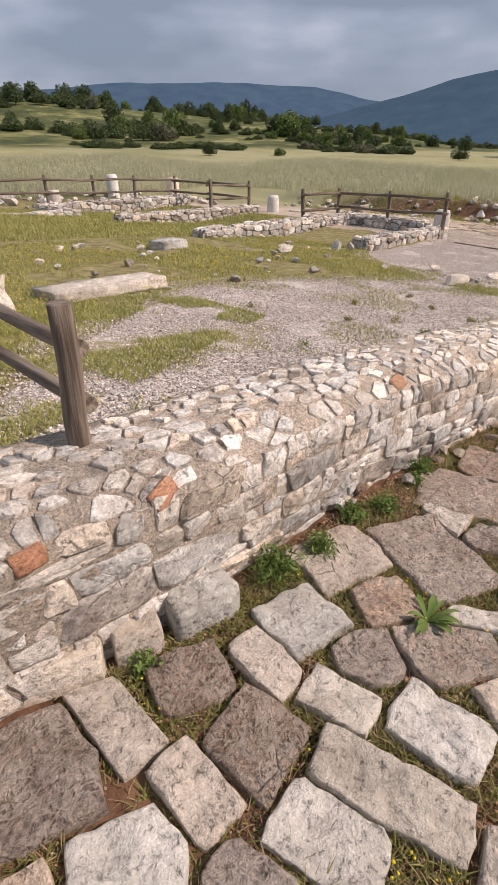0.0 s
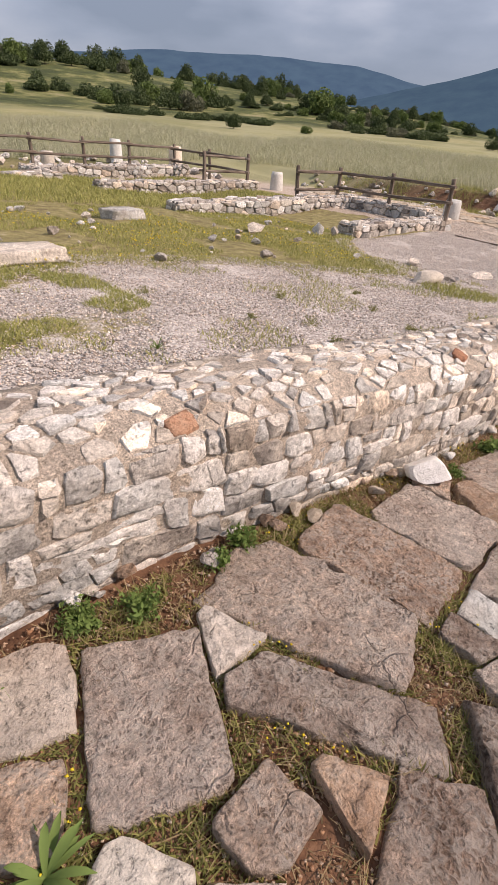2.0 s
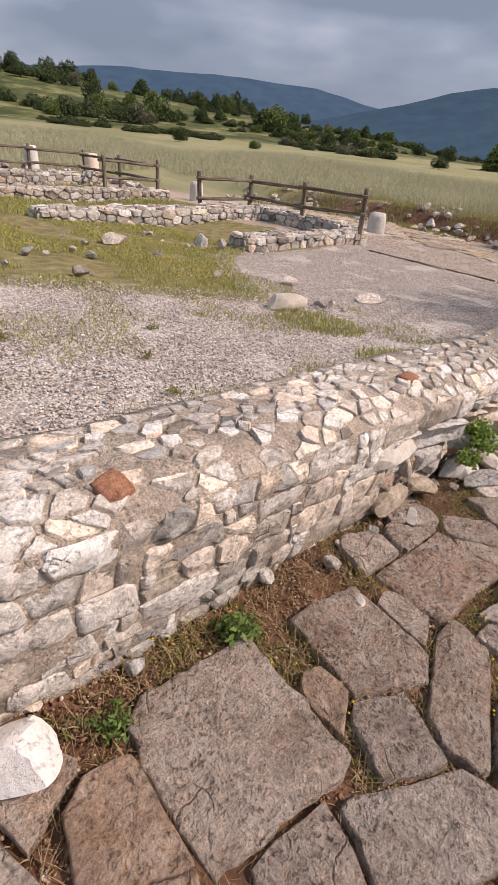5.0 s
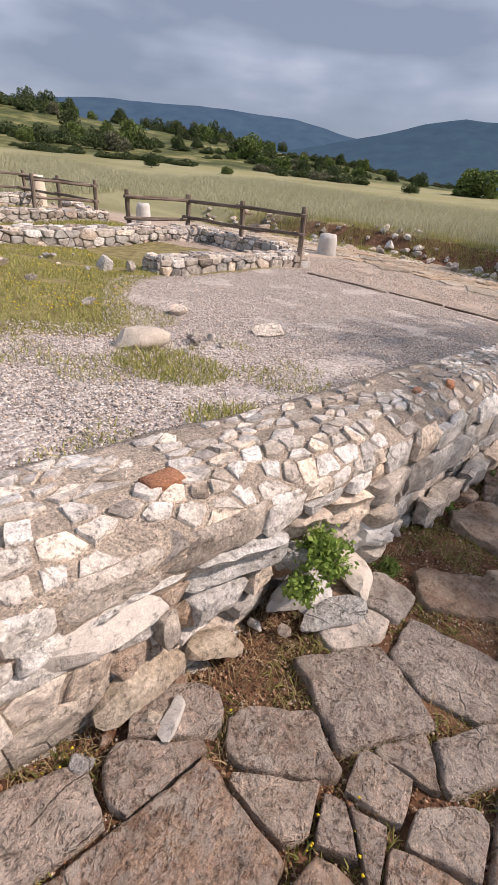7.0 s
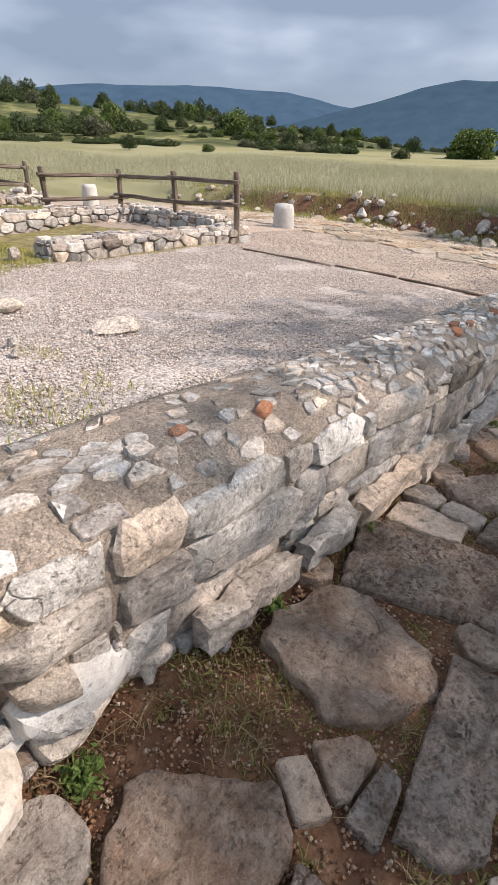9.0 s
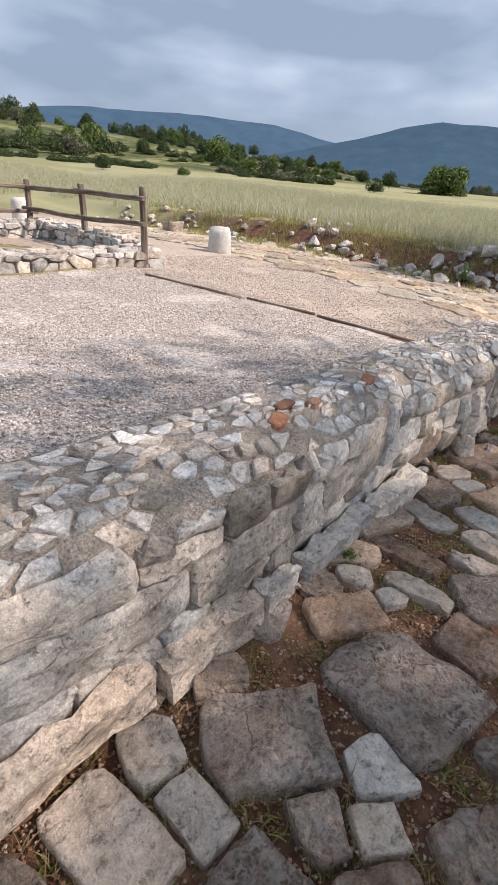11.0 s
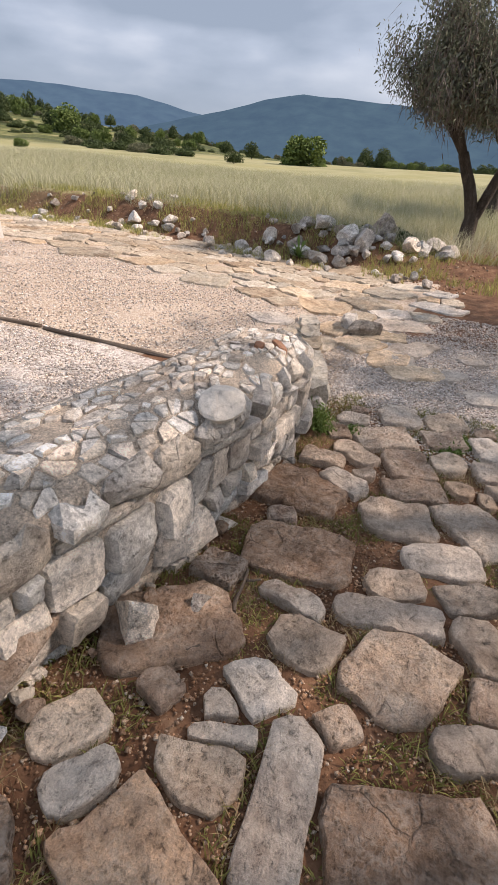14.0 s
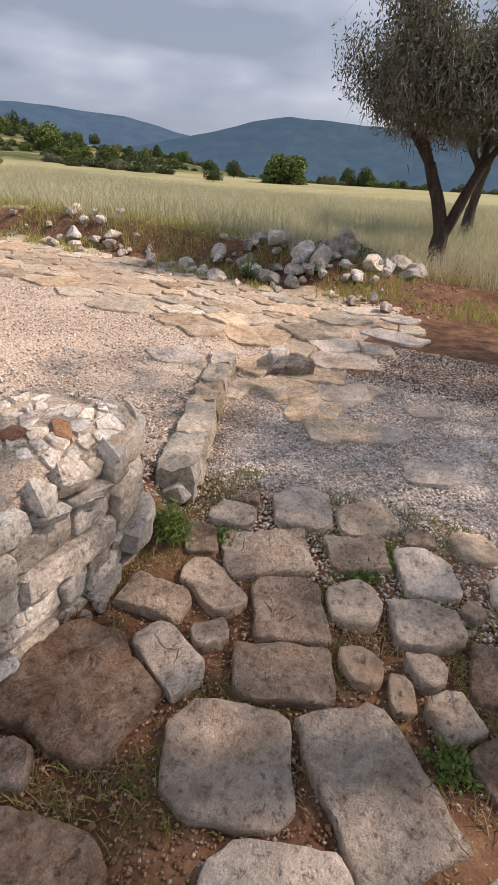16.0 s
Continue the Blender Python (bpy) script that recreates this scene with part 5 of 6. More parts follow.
def olive_tree(name, label, seed, stems, leaves=9000):
    rng = random.Random(seed)
    tree = thing(name, label, "tree")
    verts, faces, tips = [], [], []

    def grow(p, d, length, r, depth):
        steps = 4 if depth < 2 else 3
        for k in range(steps):
            w = 0.07 if depth == 0 else 0.16
            nd = (d + Vector((rng.gauss(0, w), rng.gauss(0, w), rng.gauss(0.02, 0.10)))).normalized()
            q = p + nd * length / steps
            nr = r * (0.9 if depth else 0.93)
            tube(verts, faces, p, q, r, nr, 9 if depth < 2 else 6)
            p, d, r = q, nd, nr
            if depth >= 2:
                tips.append((p.copy(), d.copy(), depth))
        if depth < 4:
            for _ in range(3 if depth else 3):
                spread = 0.5 if depth == 0 else 0.8
                nd = (d + Vector((rng.gauss(0, spread), rng.gauss(0, spread), rng.gauss(0.12, 0.4)))).normalized()
                grow(p, nd, length * rng.uniform(0.62, 0.85), r * (0.8 if depth == 0 else 0.68), depth + 1)
    foot, fork = Vector((0, 0.03, -0.15)), Vector((0.0, -0.02, 0.5))
    for k in range(4):
        tube(verts, faces, foot.lerp(fork, k / 4), foot.lerp(fork, (k + 1.1) / 4), 0.15 - 0.012 * k, 0.14 - 0.012 * k, 10)
    for base, d, length, r in stems:
        grow(Vector(base), Vector(d).normalized(), length, r, 0)
    part("trunk", (verts, faces), m_bark, tree)
    smooth(tree.children[0])
    nrng = np.random.default_rng(seed)
    pts = np.array([tuple(t[0]) for t in tips])
    pick = nrng.integers(0, len(pts), leaves)
    centres = pts[pick] + nrng.normal(size=(leaves, 3)).clip(-1.7, 1.7) * np.array([0.20, 0.20, 0.17])
    smooth(part("crown", leaf_quads(centres, 0.027, nrng, 0.5, 0.36), m_olive, tree, "grey-green olive leaves"))
    # hanging dry twigs
    tv, tf = [], []
    for k in range(11000):
        c = Vector(pts[nrng.integers(0, len(pts))]) + Vector(nrng.normal(size=3) * 0.15)
        ln = rng.uniform(0.08, 0.26)
        w = Vector((rng.gauss(0, 0.4), rng.gauss(0, 0.4), -1)) * ln
        s = Vector((rng.gauss(0, 1), rng.gauss(0, 1), 0)).normalized() * 0.008
        o = len(tv)
        tv += [tuple(c - s), tuple(c + s), tuple(c + w)]
        tf.append((o, o + 1, o + 2))
    tagged(part("dead_wood", (tv, tf), m_twig, tree, "dead brown hanging twigs"), kind="stuff")
    return tree


olive = olive_tree("olive_tree", "twin-stemmed old olive tree with drooping dry twigs beside boulders", 12, [((0, 0, 0.42), (-0.1, 0.26, 1), 0.85, 0.10), ((0.0, -0.05, 0.42), (0.1, -0.36, 1), 0.85, 0.085)], 64000)
olive.matrix_basis = pose(24.5, 1.33, float(land_z(24.5, 1.33)), 0, 0, 0) @ Matrix.Diagonal((1.5, 1.5, 1.6, 1))


def crown_points(rng, n, sx, sy, sz, lumps=9):
    cen = rng.normal(size=(lumps, 3))
    cen /= np.linalg.norm(cen, axis=1, keepdims=True)
    cen *= rng.uniform(0.25, 0.62, (lumps, 1))
    d = rng.normal(size=(n, 3))
    d /= np.linalg.norm(d, axis=1, keepdims=True)
    p = cen[rng.integers(0, lumps, n)] + d * rng.uniform(0.25, 0.46, (n, 1))
    p[:, 2] = np.abs(p[:, 2] + 0.35) - 0.35
    return p * np.array([sx, sy, sz])


def bush(name, label, seed, sx, sy, sz, mat, n, leaf, trunk=0.0, category="bush"):
    rng = np.random.default_rng(seed)
    b = thing(name, label, category)
    pts = crown_points(rng, n, sx, sy, sz)
    pts[:, 2] += trunk + sz * 0.38
    verts, faces = [], []
    r = max(0.02, 0.05 * sx)
    tube(verts, faces, Vector((0, 0, -0.5)), Vector((0.03, 0, trunk + sz * 0.2)), r, r * 0.8)
    for k in range(6):
        q = Vector(pts[k * 7 % n]) * 0.75
        tube(verts, faces, Vector((0.02, 0, trunk * 0.7 + sz * 0.1)), q, r * 0.5, r * 0.15, 5)
    part("trunk", (verts, faces), m_bark, b)
    part("crown", leaf_quads(pts, leaf, rng, 0.0, 0.6), mat, b)
    return b


def put(source, x, y, scale=1.0, turn=0.0, tall=1.0):
    m = pose(x, y, float(land_z(x, y)) - 0.05, 0, 0, turn) @ Matrix.Diagonal((scale, scale, scale * tall, 1))
    made = copy_thing(source, m)
    made.matrix_basis = m
    return made


def polar(az, d):
    return d * math.cos(radians(az)), d * math.sin(radians(az))


round_bush = bush("bush", "dense round dark green bush in the meadow", 2, 1.6, 1.6, 1.5, m_bush_light, 3200, 0.11)
round_bush.matrix_basis = pose(71.0, 25.3, float(land_z(71, 25.3)) - 0.1, 0, 0, 0) @ Matrix.Diagonal((2.0, 2.0, 1.7, 1))
shrub = bush("shrub", "low dark scrub bush on the hillside", 3, 1.5, 1.5, 1.0, m_bush, 2200, 0.10)
shrub.matrix_basis = pose(*polar(33, 95), float(land_z(*polar(33, 95))), 0, 0, 0)
pale_shrub = bush("shrub", "pale grey-green scrub bush on the hillside", 4, 1.5, 1.5, 1.1, m_bush_grey, 2200, 0.10)
pale_shrub.matrix_basis = pose(*polar(53.5, 88), float(land_z(*polar(53.5, 88))) - 0.1, 0, 0, 0) @ Matrix.Diagonal((1.6, 1.6, 1.7, 1))
dark_tree = bush("tree", "dark green tree on the hill crest", 5, 1.6, 1.6, 2.1, m_bush, 2600, 0.11, 0.25, "tree")
dark_tree.matrix_basis = pose(*polar(53.9, 150), float(land_z(*polar(53.9, 150))), 0, 0, 0) @ Matrix.Diagonal((1.8, 1.8, 1.5, 1))
light_tree = bush("tree", "light green broad tree at the meadow edge", 6, 1.7, 1.7, 1.7, m_bush_light, 2600, 0.11, 0.1, "tree")
light_tree.matrix_basis = pose(*polar(40.8, 105), float(land_z(*polar(40.8, 105))), 0, 0, 0) @ Matrix.Diagonal((2.0, 2.0, 1.9, 1))
put(dark_tree, *polar(42.3, 108), 1.5, 30, 0.9)
put(dark_tree, *polar(24.9, 65), 0.62, 60, 0.8)
put(dark_tree, *polar(24.6, 88), 0.8, 10, 1.2)
put(dark_tree, *polar(45.3, 150), 1.0, 70, 2.0)
put(dark_tree, *polar(44.4, 150), 0.8, 20, 1.9)
put(dark_tree, *polar(64.6, 140), 1.7, 20, 0.9)
put(dark_tree, *polar(61.9, 150), 1.5, 120, 1.2)
put(dark_tree, *polar(60.2, 150), 1.7, 50, 1.1)
put(dark_tree, *polar(48.9, 60), 0.55, 50, 1.1)
put(dark_tree, *polar(35.6, 85), 0.7, 50, 1.2)
put(light_tree, *polar(41.9, 62), 0.5, 70, 0.7)
tree_rng = random.Random(31)
planted = 0
while planted < 560:
    az = tree_rng.uniform(2, 78)
    d = tree_rng.uniform(80, 180) if az > 28 else tree_rng.uniform(88, 190)
    x, y = polar(az, d)
    if noise.fractal((x * 0.045, y * 0.045, 2.0), 1.0, 2.0, 3) < (0.02 if az > 28 else 0.2) + (0.25 if d < 95 else 0.0):
        continue
    planted += 1
    src = tree_rng.choice((shrub, shrub, shrub, shrub, pale_shrub, dark_tree, dark_tree, light_tree))
    put(src, x, y, tree_rng.uniform(0.5, 1.7) * (1.0 if az > 45 else 0.68), tree_rng.uniform(0, 360), tree_rng.uniform(0.5, 1.2))
for k in range(30):
    az = tree_rng.uniform(46, 62)
    put(shrub, *polar(az, tree_rng.uniform(70, 76)), tree_rng.uniform(0.6, 1.1), tree_rng.uniform(0, 360), 0.6)
for k in range(16):
    az = tree_rng.uniform(28, 40)
    put(tree_rng.choice((shrub, pale_shrub)), *polar(az, tree_rng.uniform(72, 84)), tree_rng.uniform(0.6, 1.2), tree_rng.uniform(0, 360), 0.7)

# trees beside the road whose shade lies over the wall
tall_tree = bush("tree", "tall airy tree beside the road", 44, 2.5, 2.5, 2.6, m_olive, 1900, 0.075, 4.6, "tree")
tall_tree.matrix_basis = pose(13.7, -3.3, float(land_z(13.7, -3.3)), 0, 0, 0)
for tx, ty, turn, big in ((16.2, -4.1, 70, 1.0), (19.5, -5.0, 200, 1.05), (22.2, -5.3, 30, 1.0)):
    put(tall_tree, tx, ty, big, turn)
leafy_tree = bush("tree", "tall leafy tree beside the road", 45, 2.5, 2.5, 2.6, m_olive, 3300, 0.08, 4.6, "tree")
leafy_tree.matrix_basis = pose(12.2, -5.0, float(land_z(12.2, -5.0)), 0, 0, 300)
put(leafy_tree, 11.0, -4.4, 0.72, 140)
copy_thing(olive, pose(31.0, 1.4, float(land_z(31.0, 1.4)), 0, 0, 80))


# ---- rubble heap and boulders by the tree ----
heap_rng = random.Random(17)
for x, y, sx, sy, sz, t in ((21.3, 4.3, 0.30, 0.22, 0.22, 10), (21.9, 3.9, 0.45, 0.25, 0.22, -20), (21.6, 3.3, 0.30, 0.25, 0.25, 40), (21.0, 3.7, 0.2, 0.18, 0.16, 0), (21.5, 2.9, 0.33, 0.28, 0.24, 30), (22.3, 2.7, 0.5, 0.2, 0.4, -40),
                            (22.0, 2.1, 0.26, 0.22, 0.2, 30), (22.4, 1.9, 0.3, 0.22, 0.18, 0), (22.8, 1.75, 0.3, 0.24, 0.2, 50), (22.7, 1.35, 0.32, 0.22, 0.18, -30), (22.2, 1.4, 0.28, 0.2, 0.14, 10), (20.3, 4.4, 0.25, 0.2, 0.14, 10),
                            (20.9, 5.4, 0.2, 0.16, 0.18, 0), (21.4, 5.0, 0.25, 0.2, 0.2, 70), (20.0, 1.3, 0.16, 0.14, 0.14, 20), (20.6, 6.0, 0.18, 0.15, 0.14, 60), (16.75, 1.62, 0.30, 0.16, 0.12, 20), (16.5, 1.35, 0.2, 0.14, 0.14, 120), (15.85, 1.73, 0.13, 0.09, 0.07, 50), (21.2, 8.6, 0.2, 0.2, 0.2, 9), (21.4, 7.6, 0.25, 0.2, 0.16, 0)):
    rock(x, y, sx, sy, sz, t, m_rock, "grey-white limestone boulder of a rubble bank", "boulder", sink=0.25, group="rubble bank", rough=0.14)
for k in range(30):
    x, y = heap_rng.gauss(21.8, 0.5), heap_rng.gauss(3.4, 0.8)
    s = heap_rng.uniform(0.07, 0.19)
    rock(x, y, s * 1.3, s, s * 0.8, heap_rng.uniform(0, 180), m_rock, "grey-white limestone boulder of a rubble bank", "boulder", group="rubble bank", rough=0.14, sink=heap_rng.uniform(0.0, 0.4))
dark_shrub = put(shrub, 23.0, 2.6, 0.42, 40, 0.7)
tagged(dark_shrub, "low dark green shrub behind the boulders", "bush")
put(shrub, 22.6, 3.3, 0.36, 90, 0.6)
for k in range(120):
    x, y = heap_rng.gauss(21.2, 0.6), heap_rng.uniform(1.4, 18)
    s = heap_rng.uniform(0.05, 0.17)
    rock(x, y, s * 1.2, s, s * 0.8, heap_rng.uniform(0, 180), m_rock, "limestone rubble on the earth bank", "boulder", group="rubble bank", level=2)
for k in range(90):
    x, y = heap_rng.uniform(5, 17), heap_rng.uniform(18.0, 25)
    s = heap_rng.uniform(0.08, 0.28)
    rock(x, y, s * 1.2, s, s * 0.8, heap_rng.uniform(0, 180), m_rock, "pale limestone rubble beyond the fence", "boulder", group="far rubble", level=2)


# ---- gravel, grass and weeds ----
def pebbles(name, label, xy, size, mat, lift=0.0):
    rng = np.random.default_rng(len(xy))
    n = len(xy)
    base = np.array([(1, 0, 0), (0, 1, 0), (-1, 0, 0), (0, -1, 0), (0, 0, 0.7), (0, 0, -0.7)], dtype=float)
    tri = np.array([(0, 1, 4), (1, 2, 4), (2, 3, 4), (3, 0, 4), (1, 0, 5), (2, 1, 5), (3, 2, 5), (0, 3, 5)])
    a = rng.uniform(0, 6.28, n)
    s = size * rng.uniform(0.45, 1.5, n)
    v = base[None] * (1 + 0.3 * rng.normal(size=(n, 6, 1)).clip(-1.5, 1.5)) * s[:, None, None]
    c, d = np.cos(a)[:, None], np.sin(a)[:, None]
    v = np.stack([v[..., 0] * c - v[..., 1] * d, v[..., 0] * d + v[..., 1] * c, v[..., 2]], -1)
    z = land_z(xy[:, 0], xy[:, 1]) - 0.012 + lift
    v += np.stack([xy[:, 0], xy[:, 1], z], -1)[:, None, :]
    f = (tri[None] + (np.arange(n) * 6)[:, None, None]).reshape(-1, 3)
    return tagged(part(name, (v.reshape(-1, 3), f), mat), label, "gravel", kind="stuff")


def blades(name, label, xy, height, width, mat, lean=0.35, z=None, category="grass"):
    rng = np.random.default_rng(len(xy) + 7)
    n = len(xy)
    zz = (land_z(xy[:, 0], xy[:, 1]) - 0.02) if z is None else z
    p = np.stack([xy[:, 0], xy[:, 1], zz], -1)
    a = rng.uniform(0, 6.28, n)
    side = np.stack([np.cos(a), np.sin(a), 0 * a], -1) * (width * rng.uniform(0.6, 1.3, n))[:, None]
    h = height * rng.uniform(0.5, 1.3, n)
    off = rng.normal(size=(n, 2)) * lean * h[:, None]
    mid = p + np.concatenate([off * 0.35, (h * 0.6)[:, None]], 1)
    tip = p + np.concatenate([off, h[:, None]], 1)
    v = np.stack([p - side, p + side, mid + side * 0.7, mid - side * 0.7, tip], 1).reshape(-1, 3)
    o = (np.arange(n) * 5)[:, None]
    f = np.concatenate([o + np.array([[0, 1, 2]]), o + np.array([[0, 2, 3]]), o + np.array([[3, 2, 4]])], 0)
    return tagged(part(name, (v, f), mat), label, category, kind="stuff")


def spread(n, x0, x1, y0, y1, seed, keep=None):
    rng = np.random.default_rng(seed)
    xy = np.stack([rng.uniform(x0, x1, n), rng.uniform(y0, y1, n)], -1)
    return xy if keep is None else xy[keep(xy[:, 0], xy[:, 1])]


def lawn_line(x):
    return np.interp(x, [-5, 0.5, 1.7, 3.6, 5.2, 6.6, 7.4, 8.4, 9.2, 10.0, 14], [1.8, 2.4, 3.4, 4.7, 4.4, 3.6, 3.3, 4.9, 5.7, 6.2, 6.4])


def in_joint(x, y):
    """True where no paving stone lies."""
    ok = np.ones(len(x), dtype=bool)
    for ring in road_rings:
        lo, hi = ring.min(0), ring.max(0)
        near = np.nonzero((x > lo[0]) & (x < hi[0]) & (y > lo[1]) & (y < hi[1]))[0]
        if len(near) == 0:
            continue
        px, py = x[near], y[near]
        inside = np.zeros(len(near), dtype=bool)
        for (ax, ay), (bx, by) in zip(ring, np.roll(ring, -1, 0)):
            if ay != by:
                inside ^= ((ay > py) != (by > py)) & (px < (bx - ax) * (py - ay) / (by - ay) + ax)
        ok[near] &= ~inside
    return ok


def patches(x, y, scale, level, seed):
    return np.array([noise.fractal((a * scale, b * scale, seed), 1.0, 2.0, 3) for a, b in zip(x, y)]) > level


def joint_patch(x, y, scale, level, seed):
    ok = in_joint(x, y)
    ok[ok] = patches(x[ok], y[ok], scale, level, seed)
    return ok


pebbles("gravel", "pale grey crushed limestone gravel of the yard", spread(150000, 0.3, 13.6, 1.45, 6.2, 1, lambda x, y: (y < lawn_line(x) + 0.5)), 0.0078, m_pebble)
pebbles("gravel", "pinkish gravel of the sandy strip", spread(16000, 13.5, 17.3, 1.4, 7.5, 2, lambda x, y: x > 13.5 + (4.3 - y) * 0.27), 0.010, m_pebble)
pebbles("gravel", "pale gravel of the path past the wall end", spread(12000, 14.0, 17.0, -1.0, 1.6, 3), 0.008, m_pebble)
pebbles("earth_stones", "small stones and crumbs on the red earth", spread(110000, -0.5, 14.6, -0.8, 1.1, 4, lambda x, y: in_joint(x, y)), 0.0055, m_chip)
pebbles("earth_stones", "pale stone chips strewn on the red earth", spread(6000, -0.5, 14.6, -0.8, 1.1, 64, lambda x, y: in_joint(x, y)), 0.0095, m_chip)
pebbles("earth_stones", "stones on the earth bank", spread(3000, 20.0, 22.2, 0.5, 16, 5), 0.022, m_chip)
blades("lawn_grass", "short yellow-green grass with flowers", spread(120000, -1, 10.2, 2.3, 9.2, 6, lambda x, y: (y > lawn_line(x) + 0.1) & patches(x, y, 0.9, -0.25, 1.0)), 0.042, 0.004, m_lawn, 0.8)
blades("lawn_grass", "short yellow-green grass between the room walls", spread(60000, 0, 13.3, 9.5, 17, 7), 0.08, 0.006, m_lawn, 0.6)
blades("lawn_grass", "thin grass creeping into the gravel", spread(26000, 0.6, 8.2, 1.7, 4.8, 8, lambda x, y: patches(x, y, 1.1, 0.16, 4.0) & ((y < lawn_line(x) + 0.3))), 0.04, 0.0035, m_lawn, 0.7)
blades("lawn_grass", "tongue of grass beside the rounded rock", spread(5000, 6.5, 7.7, 1.6, 3.5, 9, lambda x, y: (np.hypot((x - 7.15) / 0.35, (y - 2.6) / 0.45) < 1) | (np.hypot((x - 6.8) / 0.22, (y - 1.72) / 0.2) < 1)), 0.06, 0.004, m_lawn, 0.7)
blades("meadow_grass", "tall pale dry meadow grass beyond the ruins", spread(170000, 21.4, 44, -2, 34, 10, lambda x, y: (x > 22.0 + 0.4 * np.sin(y * 1.3)) & patches(x, y, 0.5, -0.35, 8.0)), 0.44, 0.005, m_meadow, 0.6)
blades("meadow_grass", "tall pale dry meadow grass behind the far rooms", spread(110000, -2, 30, 25, 48, 11, lambda x, y: ((x < 21.9) | (y > 33)) & patches(x, y, 0.4, -0.35, 8.0)), 0.44, 0.007, m_meadow, 0.6)
blades("joint_grass", "dry grass wisps between paving stones", spread(120000, -0.5, 14.6, -0.9, 1.05, 12, lambda x, y: joint_patch(x, y, 2.3, -0.3, 2.0) & ((x < 6.4) | patches(x, y, 3.0, 0.22, 6.0))), 0.04, 0.0022, m_dry, 1.0)
blades("joint_grass", "green grass tufts in the paving joints", spread(160000, -0.5, 14.8, -0.9, 1.05, 13, lambda x, y: joint_patch(x, y, 2.6, 0.03, 9.0)), 0.030, 0.003, m_joint, 0.85)
blades("joint_grass", "green grass and weeds thick in the paving joints", spread(90000, -0.5, 3.2, -0.7, 1.05, 41, lambda x, y: joint_patch(x, y, 2.9, -0.18, 4.0)), 0.028, 0.0034, m_joint, 0.9)
blades("lawn_grass", "green grass spreading over the gravel by the long slab", spread(60000, -0.5, 3.4, 1.9, 4.6, 51, lambda x, y: patches(x, y, 1.3, 0.0, 2.0) & (y > 1.75 + 0.42 * x)), 0.04, 0.0036, m_lawn, 0.9)
pebbles("gravel", "pale pinkish gravel washed over the road end", spread(40000, 14.0, 18.2, -2.6, 1.3, 52), 0.0085, m_pebble)
blades("path_grass", "sparse grass at the road edge", spread(26000, 12, 22, -6, -1.0, 14), 0.08, 0.005, m_lawn, 0.7)


def flowers(name, label, xy, size, mat, lift):
    ob = pebbles(name, label, xy, size, mat, lift)
    return tagged(ob, label, "flowers")


flowers("yellow_flowers", "tiny yellow flowers among the paving weeds", spread(6000, -0.3, 6.0, -0.6, 1.0, 31, lambda x, y: joint_patch(x, y, 2.6, 0.24, 9.0)), 0.004, m_flower, 0.04)
flowers("yellow_flowers", "tiny yellow flowers in short grass", spread(3500, 1, 10, 4.2, 8.5, 32, lambda x, y: (y > lawn_line(x) + 0.1) & patches(x, y, 0.9, 0.0, 1.0)), 0.008, m_flower, 0.05)
blades("bank_grass", "sparse weeds and dry grass on the earth bank", spread(22000, 20.2, 23, -1, 17, 33, lambda x, y: patches(x, y, 0.8, -0.05, 3.0)), 0.16, 0.005, m_lawn, 0.5)


def rosette(x, y, size, count, seed, label="leafy green weed growing in a paving joint", z=None, upright=0.5):
    rng = random.Random(seed)
    weed = thing("weed", label, "weed", "weeds", at=(x, y, (float(land_z(x, y)) if z is None else z) + 0.01))
    for k in range(int(count * 1.6)):
        a, ln, w = rng.uniform(0, 6.28), size * rng.uniform(0.35, 1.0), size * rng.uniform(0.05, 0.10)
        d, s = Vector((math.cos(a), math.sin(a), 0)), Vector((-math.sin(a), math.cos(a), 0))
        rise = rng.uniform(0.1, 1.0) * upright * ln * 1.6
        verts, faces = [], []
        for t, ww, hh in ((0, 0.25, 0), (0.3, 0.8, 0.55), (0.55, 1.0, 0.85), (0.8, 0.75, 0.95), (1, 0.08, 0.8)):
            c = d * ln * t + Vector((0, 0, rise * hh))
            verts += [tuple(c - s * w * ww), tuple(c - Vector((0, 0, 0.25 * w))), tuple(c + s * w * ww)]
        for r in range(4):
            for j in range(2):
                i = r * 3 + j
                faces.append((i, i + 1, i + 4, i + 3))
        smooth(part("leaf", (verts, faces), m_leaf, weed))
    return weed


def tuft(x, y, wide, tall, count, seed, label, z=None, leaf=0.011, fine=0.45, mat=m_leaf):
    """A bushy weed: many thin stems with small leaves."""
    rng = random.Random(seed)
    weed = thing("weed", label, "weed", "weeds", at=(x, y, (float(land_z(x, y)) if z is None else z) - 0.005))
    verts, faces, spots = [], [], []
    for k in range(count):
        a, out = rng.uniform(0, 6.28), wide * rng.random() ** 0.6
        tip = Vector((math.cos(a) * out, math.sin(a) * out, tall * (1.05 - 0.6 * (out / wide) ** 2) * rng.uniform(0.5, 1.1)))
        foot = Vector((tip.x * 0.3, tip.y * 0.3, 0))
        tube(verts, faces, foot, tip, 0.0018, 0.0009, 4)
        for q in range(9):
            c = foot.lerp(tip, rng.uniform(0.25, 1.05))
            spots.append((c.x + rng.gauss(0, leaf), c.y + rng.gauss(0, leaf), c.z + rng.gauss(0, leaf * 0.7)))
    tagged(part("stalk", (verts, faces), mat, weed), kind="stuff")
    tagged(part("foliage", leaf_quads(spots, leaf, np.random.default_rng(seed), 0.0, fine), mat, weed), kind="stuff")
    return weed


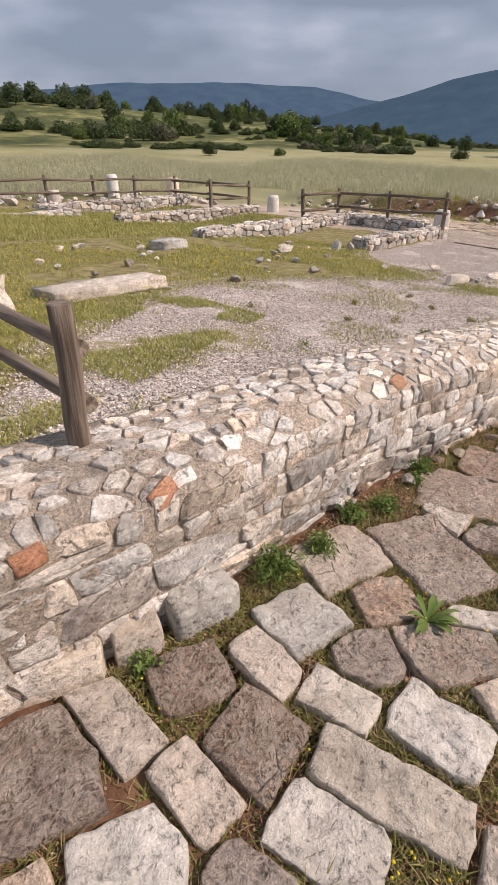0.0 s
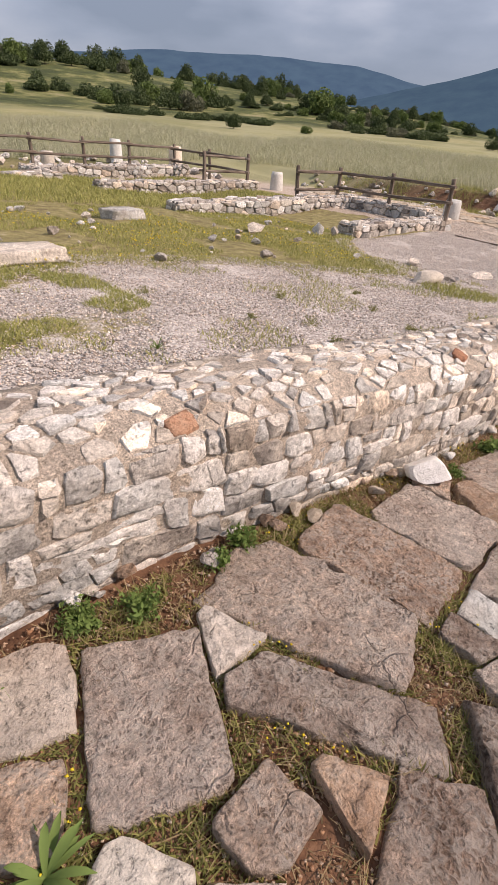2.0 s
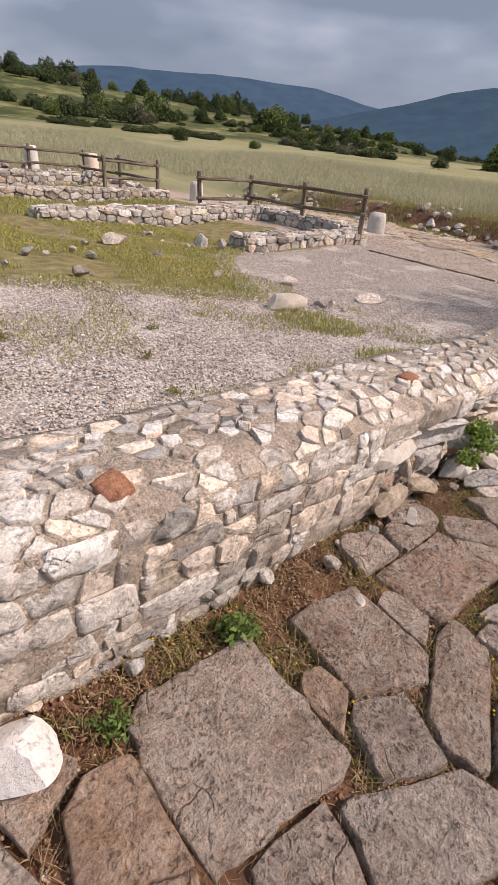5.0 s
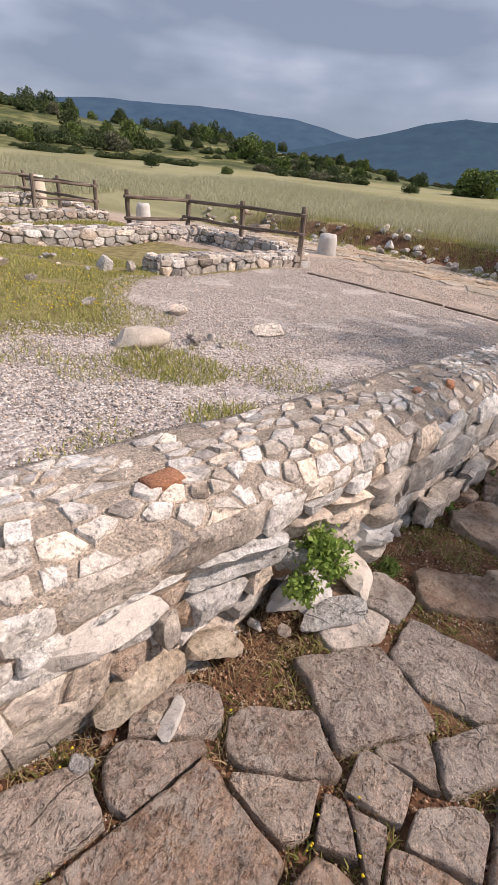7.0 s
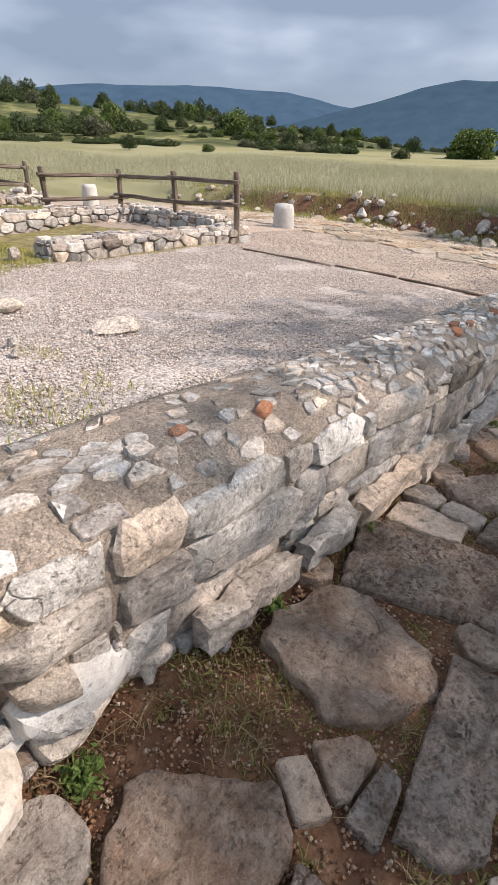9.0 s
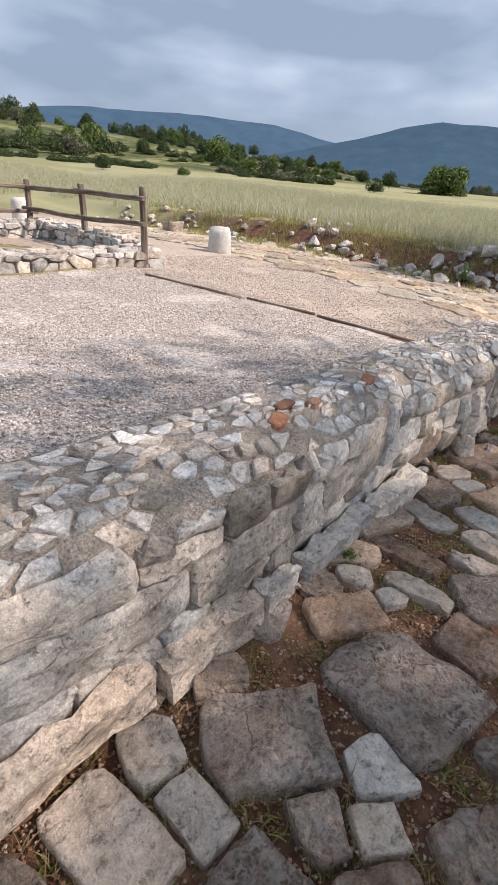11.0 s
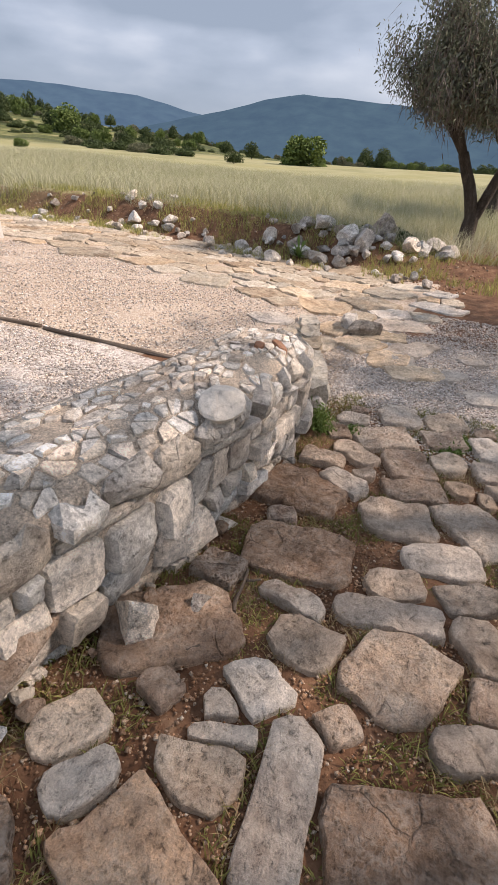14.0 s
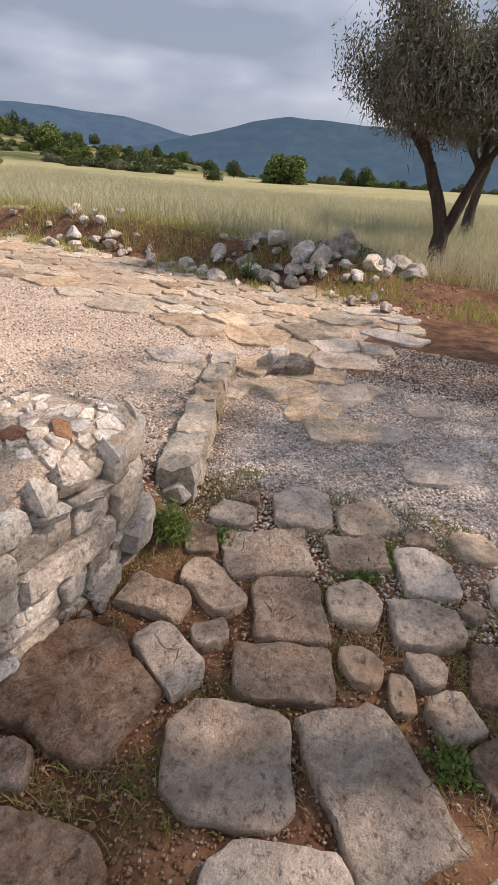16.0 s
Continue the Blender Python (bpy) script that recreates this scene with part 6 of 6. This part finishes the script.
FOOT = "bushy green weed at the wall foot"
rosette(1.38, 0.43, 0.13, 18, 1)
tuft(1.16, 1.0, 0.12, 0.13, 60, 2, FOOT, None, 0.018, 0.22)
tuft(1.40, 0.95, 0.08, 0.12, 45, 3, FOOT, None, 0.016, 0.22)
tuft(0.50, 1.24, 0.08, 0.12, 50, 4, "green weed between wall and kerb blocks", None, 0.014, 0.3)
tuft(1.74, 1.02, 0.08, 0.08, 50, 5, FOOT)
tuft(1.93, 0.95, 0.09, 0.07, 50, 6, FOOT)
tuft(2.46, 1.02, 0.07, 0.10, 40, 18, FOOT)
tuft(2.30, 0.98, 0.06, 0.06, 30, 19, FOOT)
tuft(4.45, 0.82, 0.08, 0.09, 40, 7, FOOT, None, 0.016, 0.5)
tuft(3.93, 0.82, 0.07, 0.05, 26, 20, FOOT)
tuft(6.45, 0.80, 0.12, 0.18, 120, 8, "bright green bushy weed growing from the wall", float(road_z(6.35)) + 0.22, 0.013, 0.6, m_bright)
tuft(6.32, 0.79, 0.08, 0.10, 50, 9, "bright green bushy weed growing from the wall", float(road_z(6.35)) + 0.16, 0.012, 0.6, m_bright)
tuft(6.96, 0.72, 0.07, 0.06, 34, 21, FOOT)
tuft(7.78, 0.75, 0.05, 0.07, 30, 10, "green weed beside the kerb")
tuft(8.45, 0.74, 0.05, 0.06, 24, 22, "green weed beside the kerb")
tuft(13.92, 0.90, 0.10, 0.20, 60, 11, "green weed at the wall end", None, 0.024, 0.16)
tuft(14.06, 0.68, 0.08, 0.05, 34, 23, "low green weed in the paving")
tuft(14.30, -0.05, 0.10, 0.03, 50, 24, "low green weed in the paving")
tuft(14.15, 0.02, 0.10, 0.03, 40, 25, "low green weed in the paving")
tuft(13.45, -0.44, 0.10, 0.03, 40, 26, "low green weed in the paving")
tuft(10.1, 0.72, 0.05, 0.05, 24, 12, "small green weed beside the kerb")
tuft(0.5, 0.98, 0.06, 0.06, 26, 13, "small green weed in the paving")
rosette(21.0, 4.1, 0.3, 26, 14, "green leafy plant on the rubble bank", None, 1.0)
GRAVEL_WEED = "small green plant on gravel"
rosette(2.85, 2.25, 0.06, 12, 17, GRAVEL_WEED, None, 0.8)
for gx, gy, gs in ((4.24, 2.3, 0.10), (4.08, 1.92, 0.07), (3.9, 2.6, 0.06), (3.54, 3.5, 0.09), (4.6, 3.0, 0.07), (5.2, 2.4, 0.06), (5.6, 2.9, 0.05), (5.0, 1.9, 0.05)):
    tuft(gx, gy, gs, gs * 0.8, 14, int(gx * 100), GRAVEL_WEED, None, 0.009, 0.3, m_joint)
